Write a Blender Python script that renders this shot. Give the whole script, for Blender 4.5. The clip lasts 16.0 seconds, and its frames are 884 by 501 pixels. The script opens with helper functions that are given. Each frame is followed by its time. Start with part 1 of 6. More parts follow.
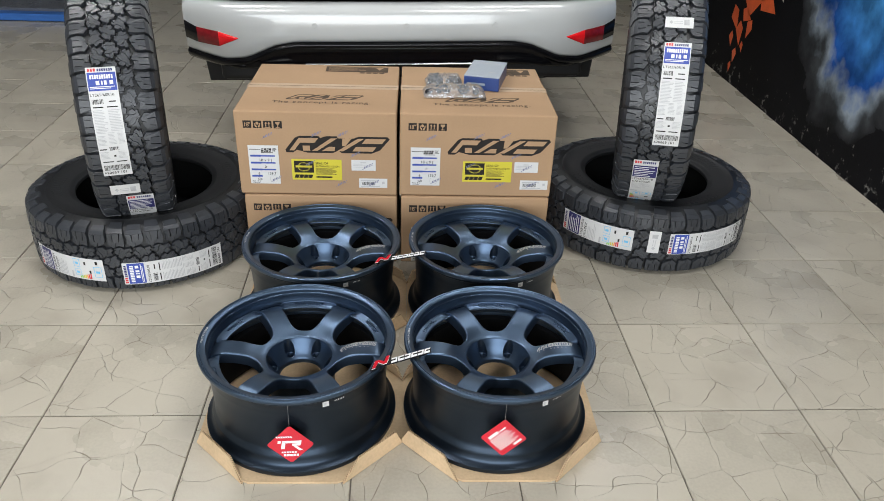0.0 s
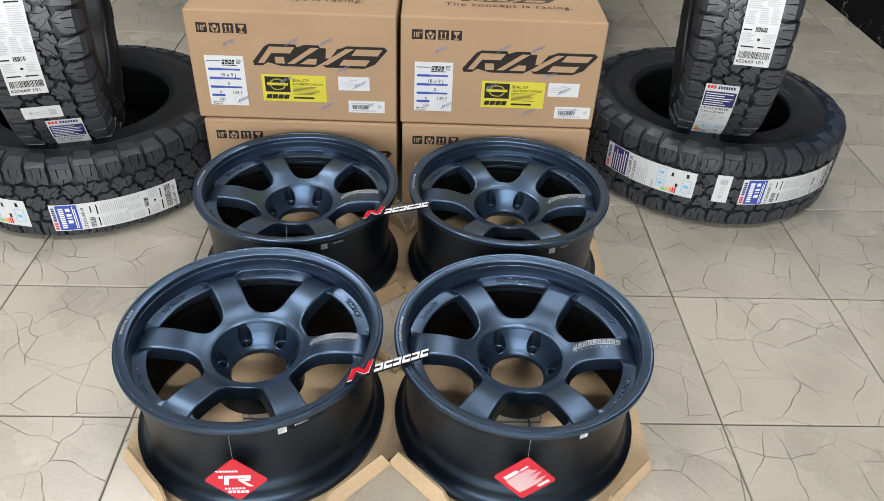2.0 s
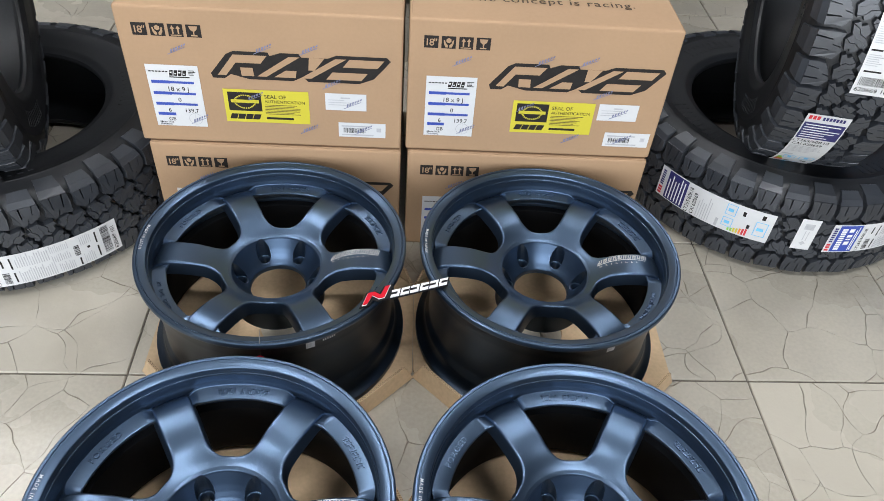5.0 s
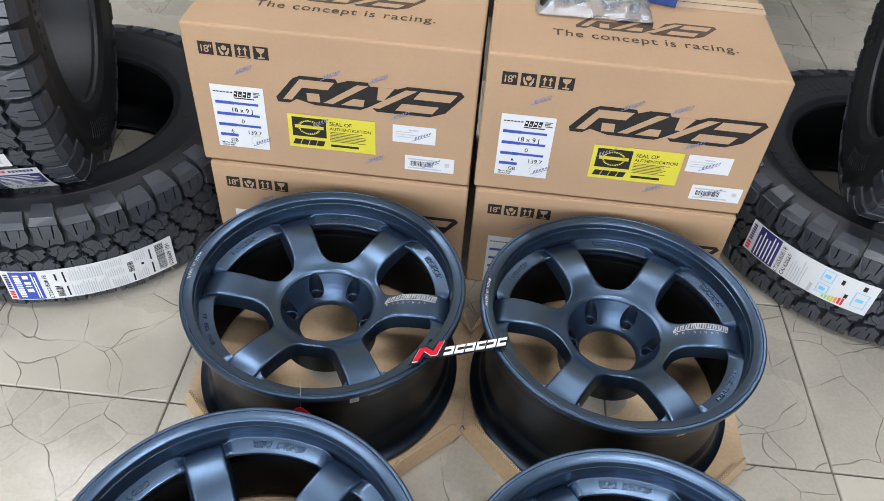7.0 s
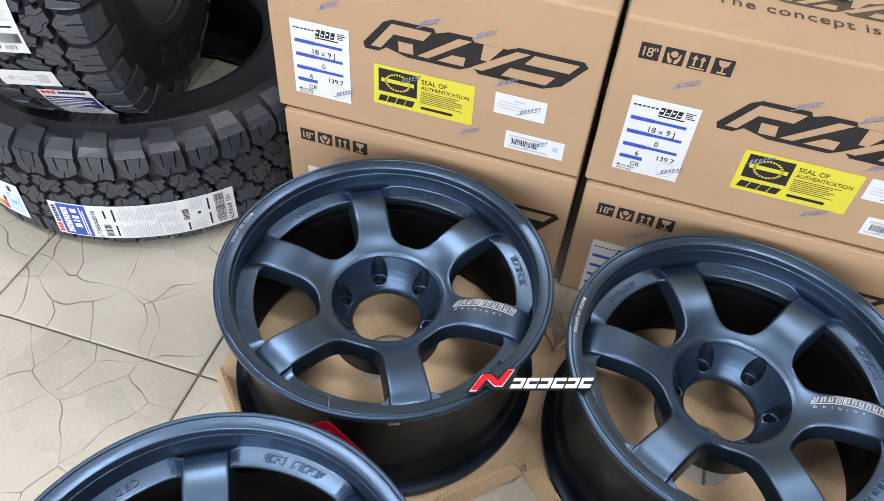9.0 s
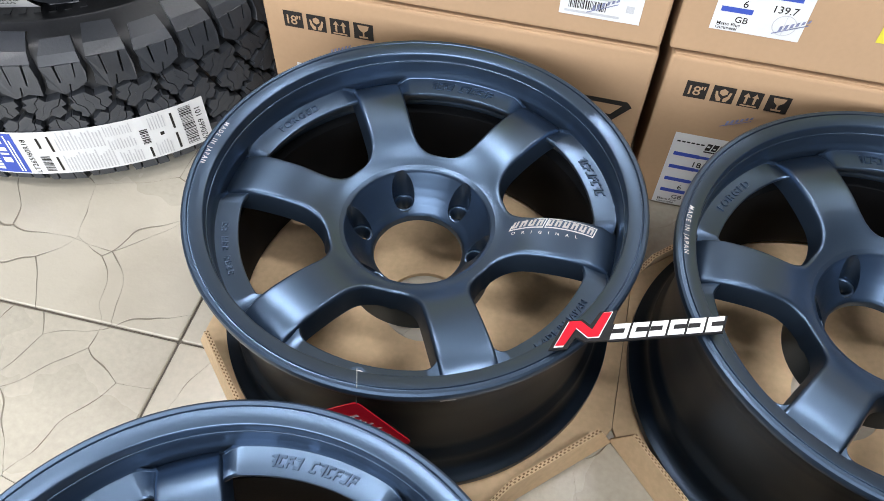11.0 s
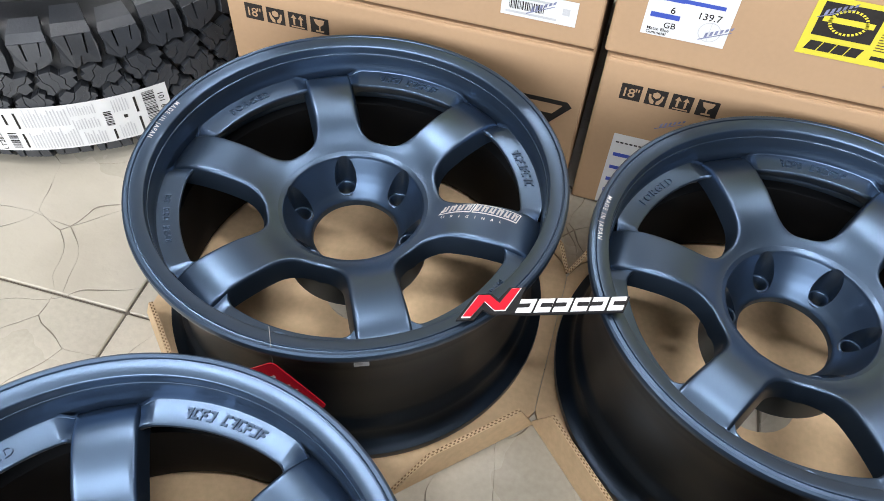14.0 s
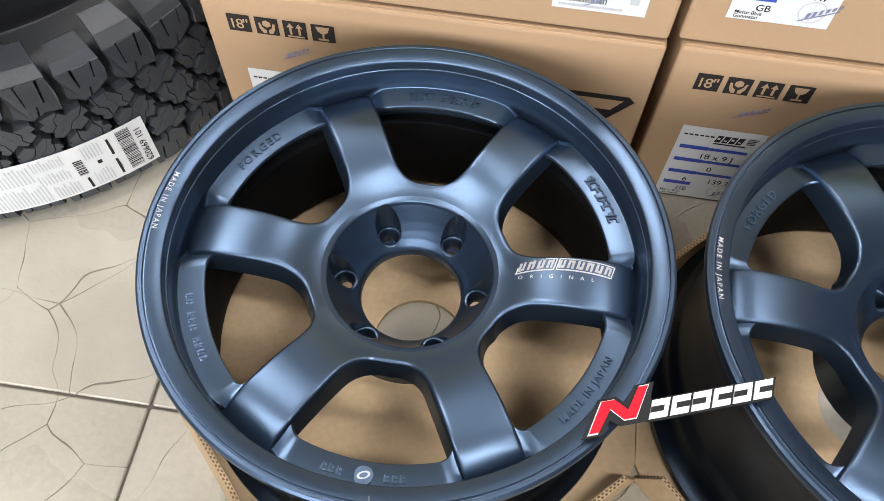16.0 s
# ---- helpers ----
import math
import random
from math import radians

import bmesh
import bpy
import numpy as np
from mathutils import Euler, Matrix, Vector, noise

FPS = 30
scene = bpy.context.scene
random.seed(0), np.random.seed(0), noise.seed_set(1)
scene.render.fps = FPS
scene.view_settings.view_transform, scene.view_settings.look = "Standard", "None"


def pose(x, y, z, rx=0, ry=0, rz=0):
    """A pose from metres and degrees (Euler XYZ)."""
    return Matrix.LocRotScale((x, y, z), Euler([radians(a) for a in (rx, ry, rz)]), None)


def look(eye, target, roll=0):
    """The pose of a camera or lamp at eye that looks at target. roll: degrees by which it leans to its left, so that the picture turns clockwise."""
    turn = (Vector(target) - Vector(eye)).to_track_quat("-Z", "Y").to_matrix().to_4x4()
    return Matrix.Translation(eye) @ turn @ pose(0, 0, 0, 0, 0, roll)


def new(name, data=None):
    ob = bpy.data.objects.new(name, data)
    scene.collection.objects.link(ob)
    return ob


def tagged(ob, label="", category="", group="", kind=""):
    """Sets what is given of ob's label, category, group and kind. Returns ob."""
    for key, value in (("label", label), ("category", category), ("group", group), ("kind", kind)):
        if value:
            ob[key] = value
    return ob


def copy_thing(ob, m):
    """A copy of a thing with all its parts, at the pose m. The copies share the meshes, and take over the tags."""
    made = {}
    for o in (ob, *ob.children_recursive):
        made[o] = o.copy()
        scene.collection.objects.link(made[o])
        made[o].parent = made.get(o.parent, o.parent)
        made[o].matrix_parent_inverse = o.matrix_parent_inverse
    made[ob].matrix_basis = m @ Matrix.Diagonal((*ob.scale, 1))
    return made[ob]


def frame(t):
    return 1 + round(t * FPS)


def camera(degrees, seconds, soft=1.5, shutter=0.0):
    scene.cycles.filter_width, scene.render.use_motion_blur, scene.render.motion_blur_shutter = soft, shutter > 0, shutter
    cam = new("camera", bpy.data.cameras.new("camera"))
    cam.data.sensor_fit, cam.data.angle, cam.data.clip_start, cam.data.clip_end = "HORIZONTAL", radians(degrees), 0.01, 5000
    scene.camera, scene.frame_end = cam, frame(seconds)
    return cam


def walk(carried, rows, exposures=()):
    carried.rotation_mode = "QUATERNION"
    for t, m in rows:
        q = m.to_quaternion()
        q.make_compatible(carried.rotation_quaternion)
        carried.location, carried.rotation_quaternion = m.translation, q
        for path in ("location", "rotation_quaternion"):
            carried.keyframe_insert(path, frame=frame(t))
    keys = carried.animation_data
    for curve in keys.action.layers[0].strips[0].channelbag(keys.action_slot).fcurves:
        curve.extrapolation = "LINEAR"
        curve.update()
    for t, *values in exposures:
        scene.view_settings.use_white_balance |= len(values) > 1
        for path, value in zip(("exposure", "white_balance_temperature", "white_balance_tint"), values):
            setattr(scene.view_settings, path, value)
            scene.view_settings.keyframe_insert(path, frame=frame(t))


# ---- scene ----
cam = camera(61.0, 16.0, soft=0.7)
PATH = [
    (0, (0.201, 0.57, 1.366), (0.289, 2.303, 0.371), 2.1),
    (0.5, (0.185, 0.704, 1.323), (0.28, 2.412, 0.286), 1.9),
    (1, (0.209, 0.83, 1.267), (0.319, 2.482, 0.146), 2.2),
    (1.5, (0.244, 0.969, 1.246), (0.319, 2.588, 0.075), 2.8),
    (2, (0.246, 1.078, 1.21), (0.288, 2.664, -0.007), 2.6),
    (2.5, (0.191, 1.221, 1.2), (0.228, 2.768, -0.067), 2.2),
    (3, (0.132, 1.327, 1.177), (0.191, 2.846, -0.123), 2.5),
    (3.5, (0.127, 1.393, 1.167), (0.212, 2.884, -0.163), 3.3),
    (4, (0.144, 1.475, 1.164), (0.255, 2.949, -0.183), 4.4),
    (4.2, (0.143, 1.513, 1.169), (0.272, 2.966, -0.199), 5.0),
    (6.3, (0.209, 1.681, 1.187), (0.22, 3.1282, -0.1945), 4.22),
    (6.5, (0.2, 1.705, 1.193), (0.1901, 3.1473, -0.1927), 4.12),
    (7, (0.169, 1.736, 1.182), (0.1018, 3.1682, -0.2121), 4.52),
    (7.5, (0.133, 1.774, 1.155), (-0.0042, 3.1814, -0.2589), 5.52),
    (8, (0.142, 1.834, 1.121), (-0.0831, 3.2082, -0.3138), 5.92),
    (8.5, (0.174, 1.898, 1.085), (-0.1328, 3.2396, -0.3665), 5.62),
    (8.7, (0.184, 1.915, 1.077), (-0.1418, 3.2406, -0.385), 5.32),
    (10.8, (0.0858, 2.0985, 0.8343), (-0.2041, 3.2713, -0.7597), 1.49),
    (11, (0.0822, 2.0972, 0.8232), (-0.1971, 3.2672, -0.7748), 1.56),
    (11.5, (0.096, 2.0896, 0.7971), (-0.2057, 3.2652, -0.7931), 1.66),
    (12, (0.1247, 2.076, 0.793), (-0.195, 3.2598, -0.7862), 2.17),
    (12.5, (0.1615, 2.0553, 0.794), (-0.1784, 3.2533, -0.7709), 2.48),
    (13, (0.183, 2.0399, 0.8052), (-0.1642, 3.2469, -0.7515), 2.87),
    (13.5, (0.1865, 2.0424, 0.8203), (-0.1423, 3.2567, -0.7347), 3.57),
    (14, (0.1731, 2.062, 0.8295), (-0.1208, 3.2725, -0.7345), 3.77),
    (14.5, (0.1303, 2.0984, 0.8375), (-0.1197, 3.2862, -0.7519), 3.37),
    (15, (0.0635, 2.1499, 0.8274), (-0.1461, 3.297, -0.7982), 2.57),
    (15.5, (0.0208, 2.193, 0.8149), (-0.1452, 3.2724, -0.8602), 2.19),
    (16, (0.0092, 2.2562, 0.8174), (-0.1227, 3.2573, -0.9079), 2.02),
]
EXPOSURES = [(0.0, 0.20, 6650, 10), (3.0, 0.42, 6650, 11), (4.0, 0.48, 6500, 11), (7.5, 0.53, 6200, 12), (11.0, 0.92, 6500, 12), (13.0, 0.96, 6500, 12), (16.0, 0.90, 6650, 12)]
walk(cam, [(t, look(eye, target, roll)) for t, eye, target, roll in PATH], EXPOSURES)

# ---- world and light ----
world = bpy.data.worlds.new("sky")
scene.world = world
world.use_nodes = True
wn = world.node_tree.nodes
sky = wn.new("ShaderNodeTexSky")
sky.sky_type, sky.sun_disc = "NISHITA", False
sky.sun_elevation, sky.sun_rotation = radians(52), radians(200)
world.node_tree.links.new(sky.outputs[0], wn["Background"].inputs[0])
wn["Background"].inputs[1].default_value = 0.10


def lamp(name, kind, m, energy, color=(1, 1, 1), **kw):
    d = bpy.data.lights.new(name, kind)
    d.energy, d.color = energy, color
    for k, v in kw.items():
        if k == "size":
            d.size = v
        if k == "size_y":
            d.shape, d.size_y = "RECTANGLE", v
        if k == "angle":
            d.angle = v
    ob = new(name, d)
    ob.matrix_world = m
    return ob


lamp("sun", "SUN", look((-1.5, -5, 8), (0, 2, 0)), 2.4, (1, 0.96, 0.9), angle=radians(2))
# daylight through the wide open shop front behind the camera
lamp("shop_front_daylight", "AREA", look((-0.25, -2.4, 1.75), (-0.25, 3.0, 0.9)), 225, (0.92, 0.965, 1.0), size=4.7, size_y=3.0)
# ceiling tubes out of view, added and placed to brighten wheels and floor
ADDED_TUBES = [(-1.5, 1.7), (1.0, 1.6), (-1.5, 3.9), (1.1, 3.8), (1.5, 5.4)]
for tx, ty in ADDED_TUBES:
    lamp("added_tube_light", "AREA", look((tx, ty, 3.36), (tx, ty, 0)), 30 if ty < 3 else (34 if tx < 0 else 18), (0.97, 0.985, 1.0), size=1.2, size_y=0.16)
scene.view_settings.exposure = 0.0

# ---- materials ----


def mat(name, color, rough=0.5, metal=0.0, var=0.12, scale=6.0, fine=120.0, bump=0.15, bump_d=0.001, spec=0.5, coat=0.0, rvar=0.1, emit=0.0, per_object=0.0):
    """Principled surface with variation at two scales and fine relief."""
    m = bpy.data.materials.new(name)
    m.use_nodes = True
    nt = m.node_tree
    N, L = nt.nodes, nt.links
    b = N["Principled BSDF"]
    co = N.new("ShaderNodeTexCoord")
    n1, n2 = N.new("ShaderNodeTexNoise"), N.new("ShaderNodeTexNoise")
    n1.inputs["Scale"].default_value, n2.inputs["Scale"].default_value = scale, fine
    n1.inputs["Detail"].default_value, n2.inputs["Detail"].default_value = 4, 3
    for n in (n1, n2):
        L.new(co.outputs["Object"], n.inputs["Vector"])
    mix = N.new("ShaderNodeMath")
    mix.operation = "MULTIPLY_ADD"
    L.new(n1.outputs[0], mix.inputs[0])
    mix.inputs[1].default_value = 0.7
    half = N.new("ShaderNodeMath")
    half.operation = "MULTIPLY"
    half.inputs[1].default_value = 0.3
    L.new(n2.outputs[0], half.inputs[0])
    L.new(half.outputs[0], mix.inputs[2])
    val = mix.outputs[0]
    if per_object:
        oi = N.new("ShaderNodeObjectInfo")
        ad = N.new("ShaderNodeMath")
        ad.operation = "MULTIPLY_ADD"
        L.new(oi.outputs["Random"], ad.inputs[0])
        ad.inputs[1].default_value = per_object
        L.new(val, ad.inputs[2])
        val = ad.outputs[0]
    ramp = N.new("ShaderNodeValToRGB")
    c = np.array(color)
    ramp.color_ramp.elements[0].color = (*(c * (1 - var)), 1)
    ramp.color_ramp.elements[1].color = (*np.minimum(c * (1 + var), 1), 1)
    ramp.color_ramp.elements[0].position, ramp.color_ramp.elements[1].position = 0.3, 0.7
    L.new(val, ramp.inputs[0])
    L.new(ramp.outputs[0], b.inputs["Base Color"])
    rr = N.new("ShaderNodeMath")
    rr.operation = "MULTIPLY_ADD"
    L.new(n1.outputs[0], rr.inputs[0])
    rr.inputs[1].default_value, rr.inputs[2].default_value = rvar, rough - rvar / 2
    L.new(rr.outputs[0], b.inputs["Roughness"])
    b.inputs["Metallic"].default_value = metal
    b.inputs["Specular IOR Level"].default_value = spec
    b.inputs["Coat Weight"].default_value = coat
    b.inputs["Coat Roughness"].default_value = 0.06
    if emit:
        b.inputs["Emission Color"].default_value = (*color, 1)
        b.inputs["Emission Strength"].default_value = emit
    if bump:
        bp = N.new("ShaderNodeBump")
        bp.inputs["Strength"].default_value, bp.inputs["Distance"].default_value = bump, bump_d
        L.new(n2.outputs[0], bp.inputs["Height"])
        L.new(bp.outputs[0], b.inputs["Normal"])
    return m


def tile_material():
    """Glazed beige floor tile with a moulded crazy-paving pattern of curved dark joints."""
    m = mat("stone_pattern_tile", (0.403, 0.368, 0.300), 0.28, var=0.20, scale=3.0, fine=130, bump=0.0, spec=0.5, per_object=0.25)
    nt = m.node_tree
    N, L = nt.nodes, nt.links
    b = N["Principled BSDF"]
    base = b.inputs["Base Color"].links[0].from_socket
    co = N.new("ShaderNodeTexCoord")
    mp = N.new("ShaderNodeMapping")
    L.new(co.outputs["Object"], mp.inputs["Vector"])
    oi = N.new("ShaderNodeObjectInfo")
    off = N.new("ShaderNodeVectorMath")
    off.operation = "SCALE"
    off.inputs[0].default_value = (7.0, 13.0, 0.0)
    step = N.new("ShaderNodeMath")
    step.operation = "MULTIPLY"
    step.inputs[1].default_value = 40.0
    L.new(oi.outputs["Random"], step.inputs[0])
    L.new(step.outputs[0], off.inputs["Scale"])
    L.new(off.outputs[0], mp.inputs["Location"])
    wob = N.new("ShaderNodeTexNoise")
    wob.inputs["Scale"].default_value = 6
    L.new(mp.outputs[0], wob.inputs["Vector"])
    add = N.new("ShaderNodeVectorMath")
    add.operation = "MULTIPLY_ADD"
    L.new(wob.outputs["Color"], add.inputs[0])
    add.inputs[1].default_value = (0.09, 0.09, 0)
    L.new(mp.outputs[0], add.inputs[2])
    vor = N.new("ShaderNodeTexVoronoi")
    vor.voronoi_dimensions, vor.feature = "2D", "DISTANCE_TO_EDGE"
    vor.inputs["Scale"].default_value = 7.5
    vor.inputs["Randomness"].default_value = 0.95
    L.new(add.outputs[0], vor.inputs["Vector"])
    # a second, wider set of sweeping joints crosses the first
    wob2 = N.new("ShaderNodeTexNoise")
    wob2.inputs["Scale"].default_value = 3.2
    L.new(mp.outputs[0], wob2.inputs["Vector"])
    add2 = N.new("ShaderNodeVectorMath")
    add2.operation = "MULTIPLY_ADD"
    L.new(wob2.outputs["Color"], add2.inputs[0])
    add2.inputs[1].default_value = (0.34, 0.34, 0)
    L.new(mp.outputs[0], add2.inputs[2])
    vor2 = N.new("ShaderNodeTexVoronoi")
    vor2.voronoi_dimensions, vor2.feature = "2D", "DISTANCE_TO_EDGE"
    vor2.inputs["Scale"].default_value = 3.6
    L.new(add2.outputs[0], vor2.inputs["Vector"])
    thin = N.new("ShaderNodeMath")
    thin.operation = "MULTIPLY"
    thin.inputs[1].default_value = 2.2
    L.new(vor2.outputs["Distance"], thin.inputs[0])
    near_edge = N.new("ShaderNodeMath")
    near_edge.operation = "MINIMUM"
    L.new(vor.outputs["Distance"], near_edge.inputs[0])
    L.new(thin.outputs[0], near_edge.inputs[1])
    # joints fade in and out along their length
    fade = N.new("ShaderNodeTexNoise")
    fade.inputs["Scale"].default_value = 13
    L.new(mp.outputs[0], fade.inputs["Vector"])
    wid = N.new("ShaderNodeMapRange")
    wid.inputs["From Min"].default_value, wid.inputs["From Max"].default_value = 0.43, 0.62
    wid.inputs["To Min"].default_value, wid.inputs["To Max"].default_value = 0.0015, 0.0130
    L.new(fade.outputs[0], wid.inputs["Value"])
    line = N.new("ShaderNodeMapRange")
    line.interpolation_type = "SMOOTHSTEP"
    line.inputs["From Min"].default_value = 0.0
    line.inputs["To Min"].default_value, line.inputs["To Max"].default_value = 1.0, 0.0
    L.new(near_edge.outputs[0], line.inputs["Value"])
    L.new(wid.outputs[0], line.inputs["From Max"])
    mx = N.new("ShaderNodeMix")
    mx.data_type = "RGBA"
    L.new(line.outputs[0], mx.inputs["Factor"])
    L.new(base, mx.inputs["A"])
    mx.inputs["B"].default_value = (0.268, 0.230, 0.178, 1)
    # brown stains on the glaze
    st = N.new("ShaderNodeTexNoise")
    st.inputs["Scale"].default_value, st.inputs["Detail"].default_value = 5.0, 6
    L.new(mp.outputs[0], st.inputs["Vector"])
    sr = N.new("ShaderNodeMapRange")
    sr.inputs["From Min"].default_value, sr.inputs["From Max"].default_value = 0.52, 0.75
    sr.inputs["To Max"].default_value = 0.35
    L.new(st.outputs[0], sr.inputs["Value"])
    mx2 = N.new("ShaderNodeMix")
    mx2.data_type = "RGBA"
    L.new(sr.outputs[0], mx2.inputs["Factor"])
    L.new(mx.outputs["Result"], mx2.inputs["A"])
    mx2.inputs["B"].default_value = (0.235, 0.195, 0.145, 1)
    L.new(mx2.outputs["Result"], b.inputs["Base Color"])
    h = N.new("ShaderNodeMath")
    h.operation = "MULTIPLY_ADD"
    L.new(line.outputs[0], h.inputs[0])
    h.inputs[1].default_value = -0.9
    und = N.new("ShaderNodeTexNoise")
    und.inputs["Scale"].default_value = 14
    L.new(mp.outputs[0], und.inputs["Vector"])
    pit = N.new("ShaderNodeTexNoise")
    pit.inputs["Scale"].default_value, pit.inputs["Detail"].default_value = 150, 3
    L.new(mp.outputs[0], pit.inputs["Vector"])
    both = N.new("ShaderNodeMath")
    both.operation = "MULTIPLY_ADD"
    L.new(pit.outputs[0], both.inputs[0])
    both.inputs[1].default_value = 0.16
    L.new(und.outputs[0], both.inputs[2])
    L.new(both.outputs[0], h.inputs[2])
    bp = N.new("ShaderNodeBump")
    bp.inputs["Strength"].default_value, bp.inputs["Distance"].default_value = 0.8, 0.0026
    L.new(h.outputs[0], bp.inputs["Height"])
    L.new(bp.outputs[0], b.inputs["Normal"])
    return m


def mural_material():
    """Black painted wall with sprayed blue and white clouds high up and scuffs along the foot."""
    m = mat("mural_paint", (0.007, 0.007, 0.0085), 0.55, var=0.4, scale=2.5, fine=90, bump=0.25, bump_d=0.001, spec=0.06)
    nt = m.node_tree
    N, L = nt.nodes, nt.links
    b = N["Principled BSDF"]
    base = b.inputs["Base Color"].links[0].from_socket
    co = N.new("ShaderNodeTexCoord")
    wob = N.new("ShaderNodeTexNoise")
    wob.inputs["Scale"].default_value, wob.inputs["Detail"].default_value = 3.5, 5
    L.new(co.outputs["Object"], wob.inputs["Vector"])
    dist = N.new("ShaderNodeVectorMath")
    dist.operation = "DISTANCE"
    add = N.new("ShaderNodeVectorMath")
    add.operation = "MULTIPLY_ADD"
    L.new(wob.outputs["Color"], add.inputs[0])
    add.inputs[1].default_value = (0, 0.55, 0.55)
    L.new(co.outputs["Object"], add.inputs[2])
    L.new(add.outputs[0], dist.inputs[0])
    dist.inputs[1].default_value = (2.2, 4.08, 1.14)
    r = N.new("ShaderNodeValToRGB")
    e = r.color_ramp.elements
    e[0].position, e[0].color = 0.0, (0.07, 0.30, 0.66, 1)
    e[1].position, e[1].color = 0.70, (0.018, 0.018, 0.02, 1)
    for p, c in ((0.30, (0.045, 0.21, 0.56, 1)), (0.46, (0.012, 0.07, 0.28, 1)), (0.53, (0.22, 0.26, 0.30, 1)), (0.60, (0.05, 0.055, 0.06, 1))):
        n = e.new(p)
        n.color = c
    L.new(dist.outputs["Value"], r.inputs[0])
    lim = N.new("ShaderNodeMath")
    lim.operation = "LESS_THAN"
    L.new(dist.outputs["Value"], lim.inputs[0])
    lim.inputs[1].default_value = 0.70
    mx = N.new("ShaderNodeMix")
    mx.data_type = "RGBA"
    L.new(lim.outputs[0], mx.inputs["Factor"])
    L.new(base, mx.inputs["A"])
    puff = N.new("ShaderNodeTexNoise")
    puff.inputs["Scale"].default_value, puff.inputs["Detail"].default_value = 5.0, 4
    L.new(co.outputs["Object"], puff.inputs["Vector"])
    pr = N.new("ShaderNodeMapRange")
    pr.inputs["From Min"].default_value, pr.inputs["From Max"].default_value = 0.36, 0.64
    pr.inputs["To Min"].default_value, pr.inputs["To Max"].default_value = 0.40, 1.35
    L.new(puff.outputs[0], pr.inputs["Value"])
    tone = N.new("ShaderNodeVectorMath")
    tone.operation = "SCALE"
    L.new(r.outputs[0], tone.inputs[0])
    L.new(pr.outputs[0], tone.inputs["Scale"])
    L.new(tone.outputs[0], mx.inputs["B"])
    # worn spots where the paint has come off
    sc = N.new("ShaderNodeTexNoise")
    sc.inputs["Scale"].default_value, sc.inputs["Detail"].default_value, sc.inputs["Roughness"].default_value = 16, 8, 0.7
    L.new(co.outputs["Object"], sc.inputs["Vector"])
    sep = N.new("ShaderNodeSeparateXYZ")
    L.new(co.outputs["Object"], sep.inputs[0])
    low = N.new("ShaderNodeMapRange")
    low.inputs["From Min"].default_value, low.inputs["From Max"].default_value = 0.0, 0.30
    low.inputs["To Min"].default_value, low.inputs["To Max"].default_value = 0.14, 0.0
    L.new(sep.outputs["Z"], low.inputs["Value"])
    sm = N.new("ShaderNodeMath")
    L.new(sc.outputs[0], sm.inputs[0])
    L.new(low.outputs[0], sm.inputs[1])
    sr = N.new("ShaderNodeMapRange")
    sr.inputs["From Min"].default_value, sr.inputs["From Max"].default_value = 0.69, 0.76
    sr.inputs["To Max"].default_value = 0.55
    L.new(sm.outputs[0], sr.inputs["Value"])
    mx2 = N.new("ShaderNodeMix")
    mx2.data_type = "RGBA"
    L.new(sr.outputs[0], mx2.inputs["Factor"])
    L.new(mx.outputs["Result"], mx2.inputs["A"])
    mx2.inputs["B"].default_value = (0.32, 0.31, 0.29, 1)
    L.new(mx2.outputs["Result"], b.inputs["Base Color"])
    return m


WHEEL = mat("matte_blue_gunmetal", (0.074, 0.113, 0.174), 0.33, metal=0.9, var=0.04, scale=5, fine=900, bump=0.0, rvar=0.02)
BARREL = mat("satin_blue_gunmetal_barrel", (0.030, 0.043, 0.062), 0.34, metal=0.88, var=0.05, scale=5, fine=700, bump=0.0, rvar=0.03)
# near-black colour holds the shade that falls inside the wheel barrels
WHEEL_IN_SHADE = mat("barrel_inside_shade", (0.004, 0.0045, 0.0055), 0.75, metal=0.0, spec=0.12, var=0.15, scale=9, fine=300)
RUBBER = mat("tyre_rubber", (0.031, 0.034, 0.0395), 0.37, var=0.25, scale=14, fine=260, bump=0.3, bump_d=0.0006, spec=0.5, per_object=0.2)
RUBBER_SIDE = mat("tyre_sidewall_rubber", (0.0130, 0.0138, 0.0155), 0.42, var=0.35, scale=11, fine=200, bump=0.3, bump_d=0.0006, spec=0.42)
CARD = mat("corrugated_card", (0.390, 0.252, 0.147), 0.78, var=0.07, scale=5, fine=150, bump=0.18, bump_d=0.0006, spec=0.25)
# the stronger mottling imitates patches of light thrown onto the trays
CARD_TRAY = mat("tray_card", (0.60, 0.435, 0.268), 0.82, var=0.20, scale=7, fine=130, bump=0.2, bump_d=0.0006, spec=0.2)
CARD_EDGE = mat("card_flute_edge", (0.22, 0.14, 0.075), 0.9, var=0.3, scale=60, fine=500, spec=0.1)
TAPE = mat("clear_packing_tape", (0.47, 0.325, 0.20), 0.30, var=0.06, scale=12, fine=80, bump=0.1)
INK = mat("black_print", (0.022, 0.019, 0.017), 0.7, var=0.25, scale=30, fine=300, spec=0.2)
INK_SOFT = mat("brown_print", (0.075, 0.052, 0.035), 0.75, var=0.25, scale=30, fine=300, spec=0.2)
PAPER = mat("white_label_paper", (0.62, 0.62, 0.615), 0.45, var=0.04, scale=10, fine=200)
GREY_PRINT = mat("grey_print", (0.44, 0.44, 0.45), 0.6, var=0.2, scale=60, fine=400)
BLUE_PRINT = mat("blue_print", (0.035, 0.07, 0.36), 0.5, var=0.1, scale=20, fine=300)
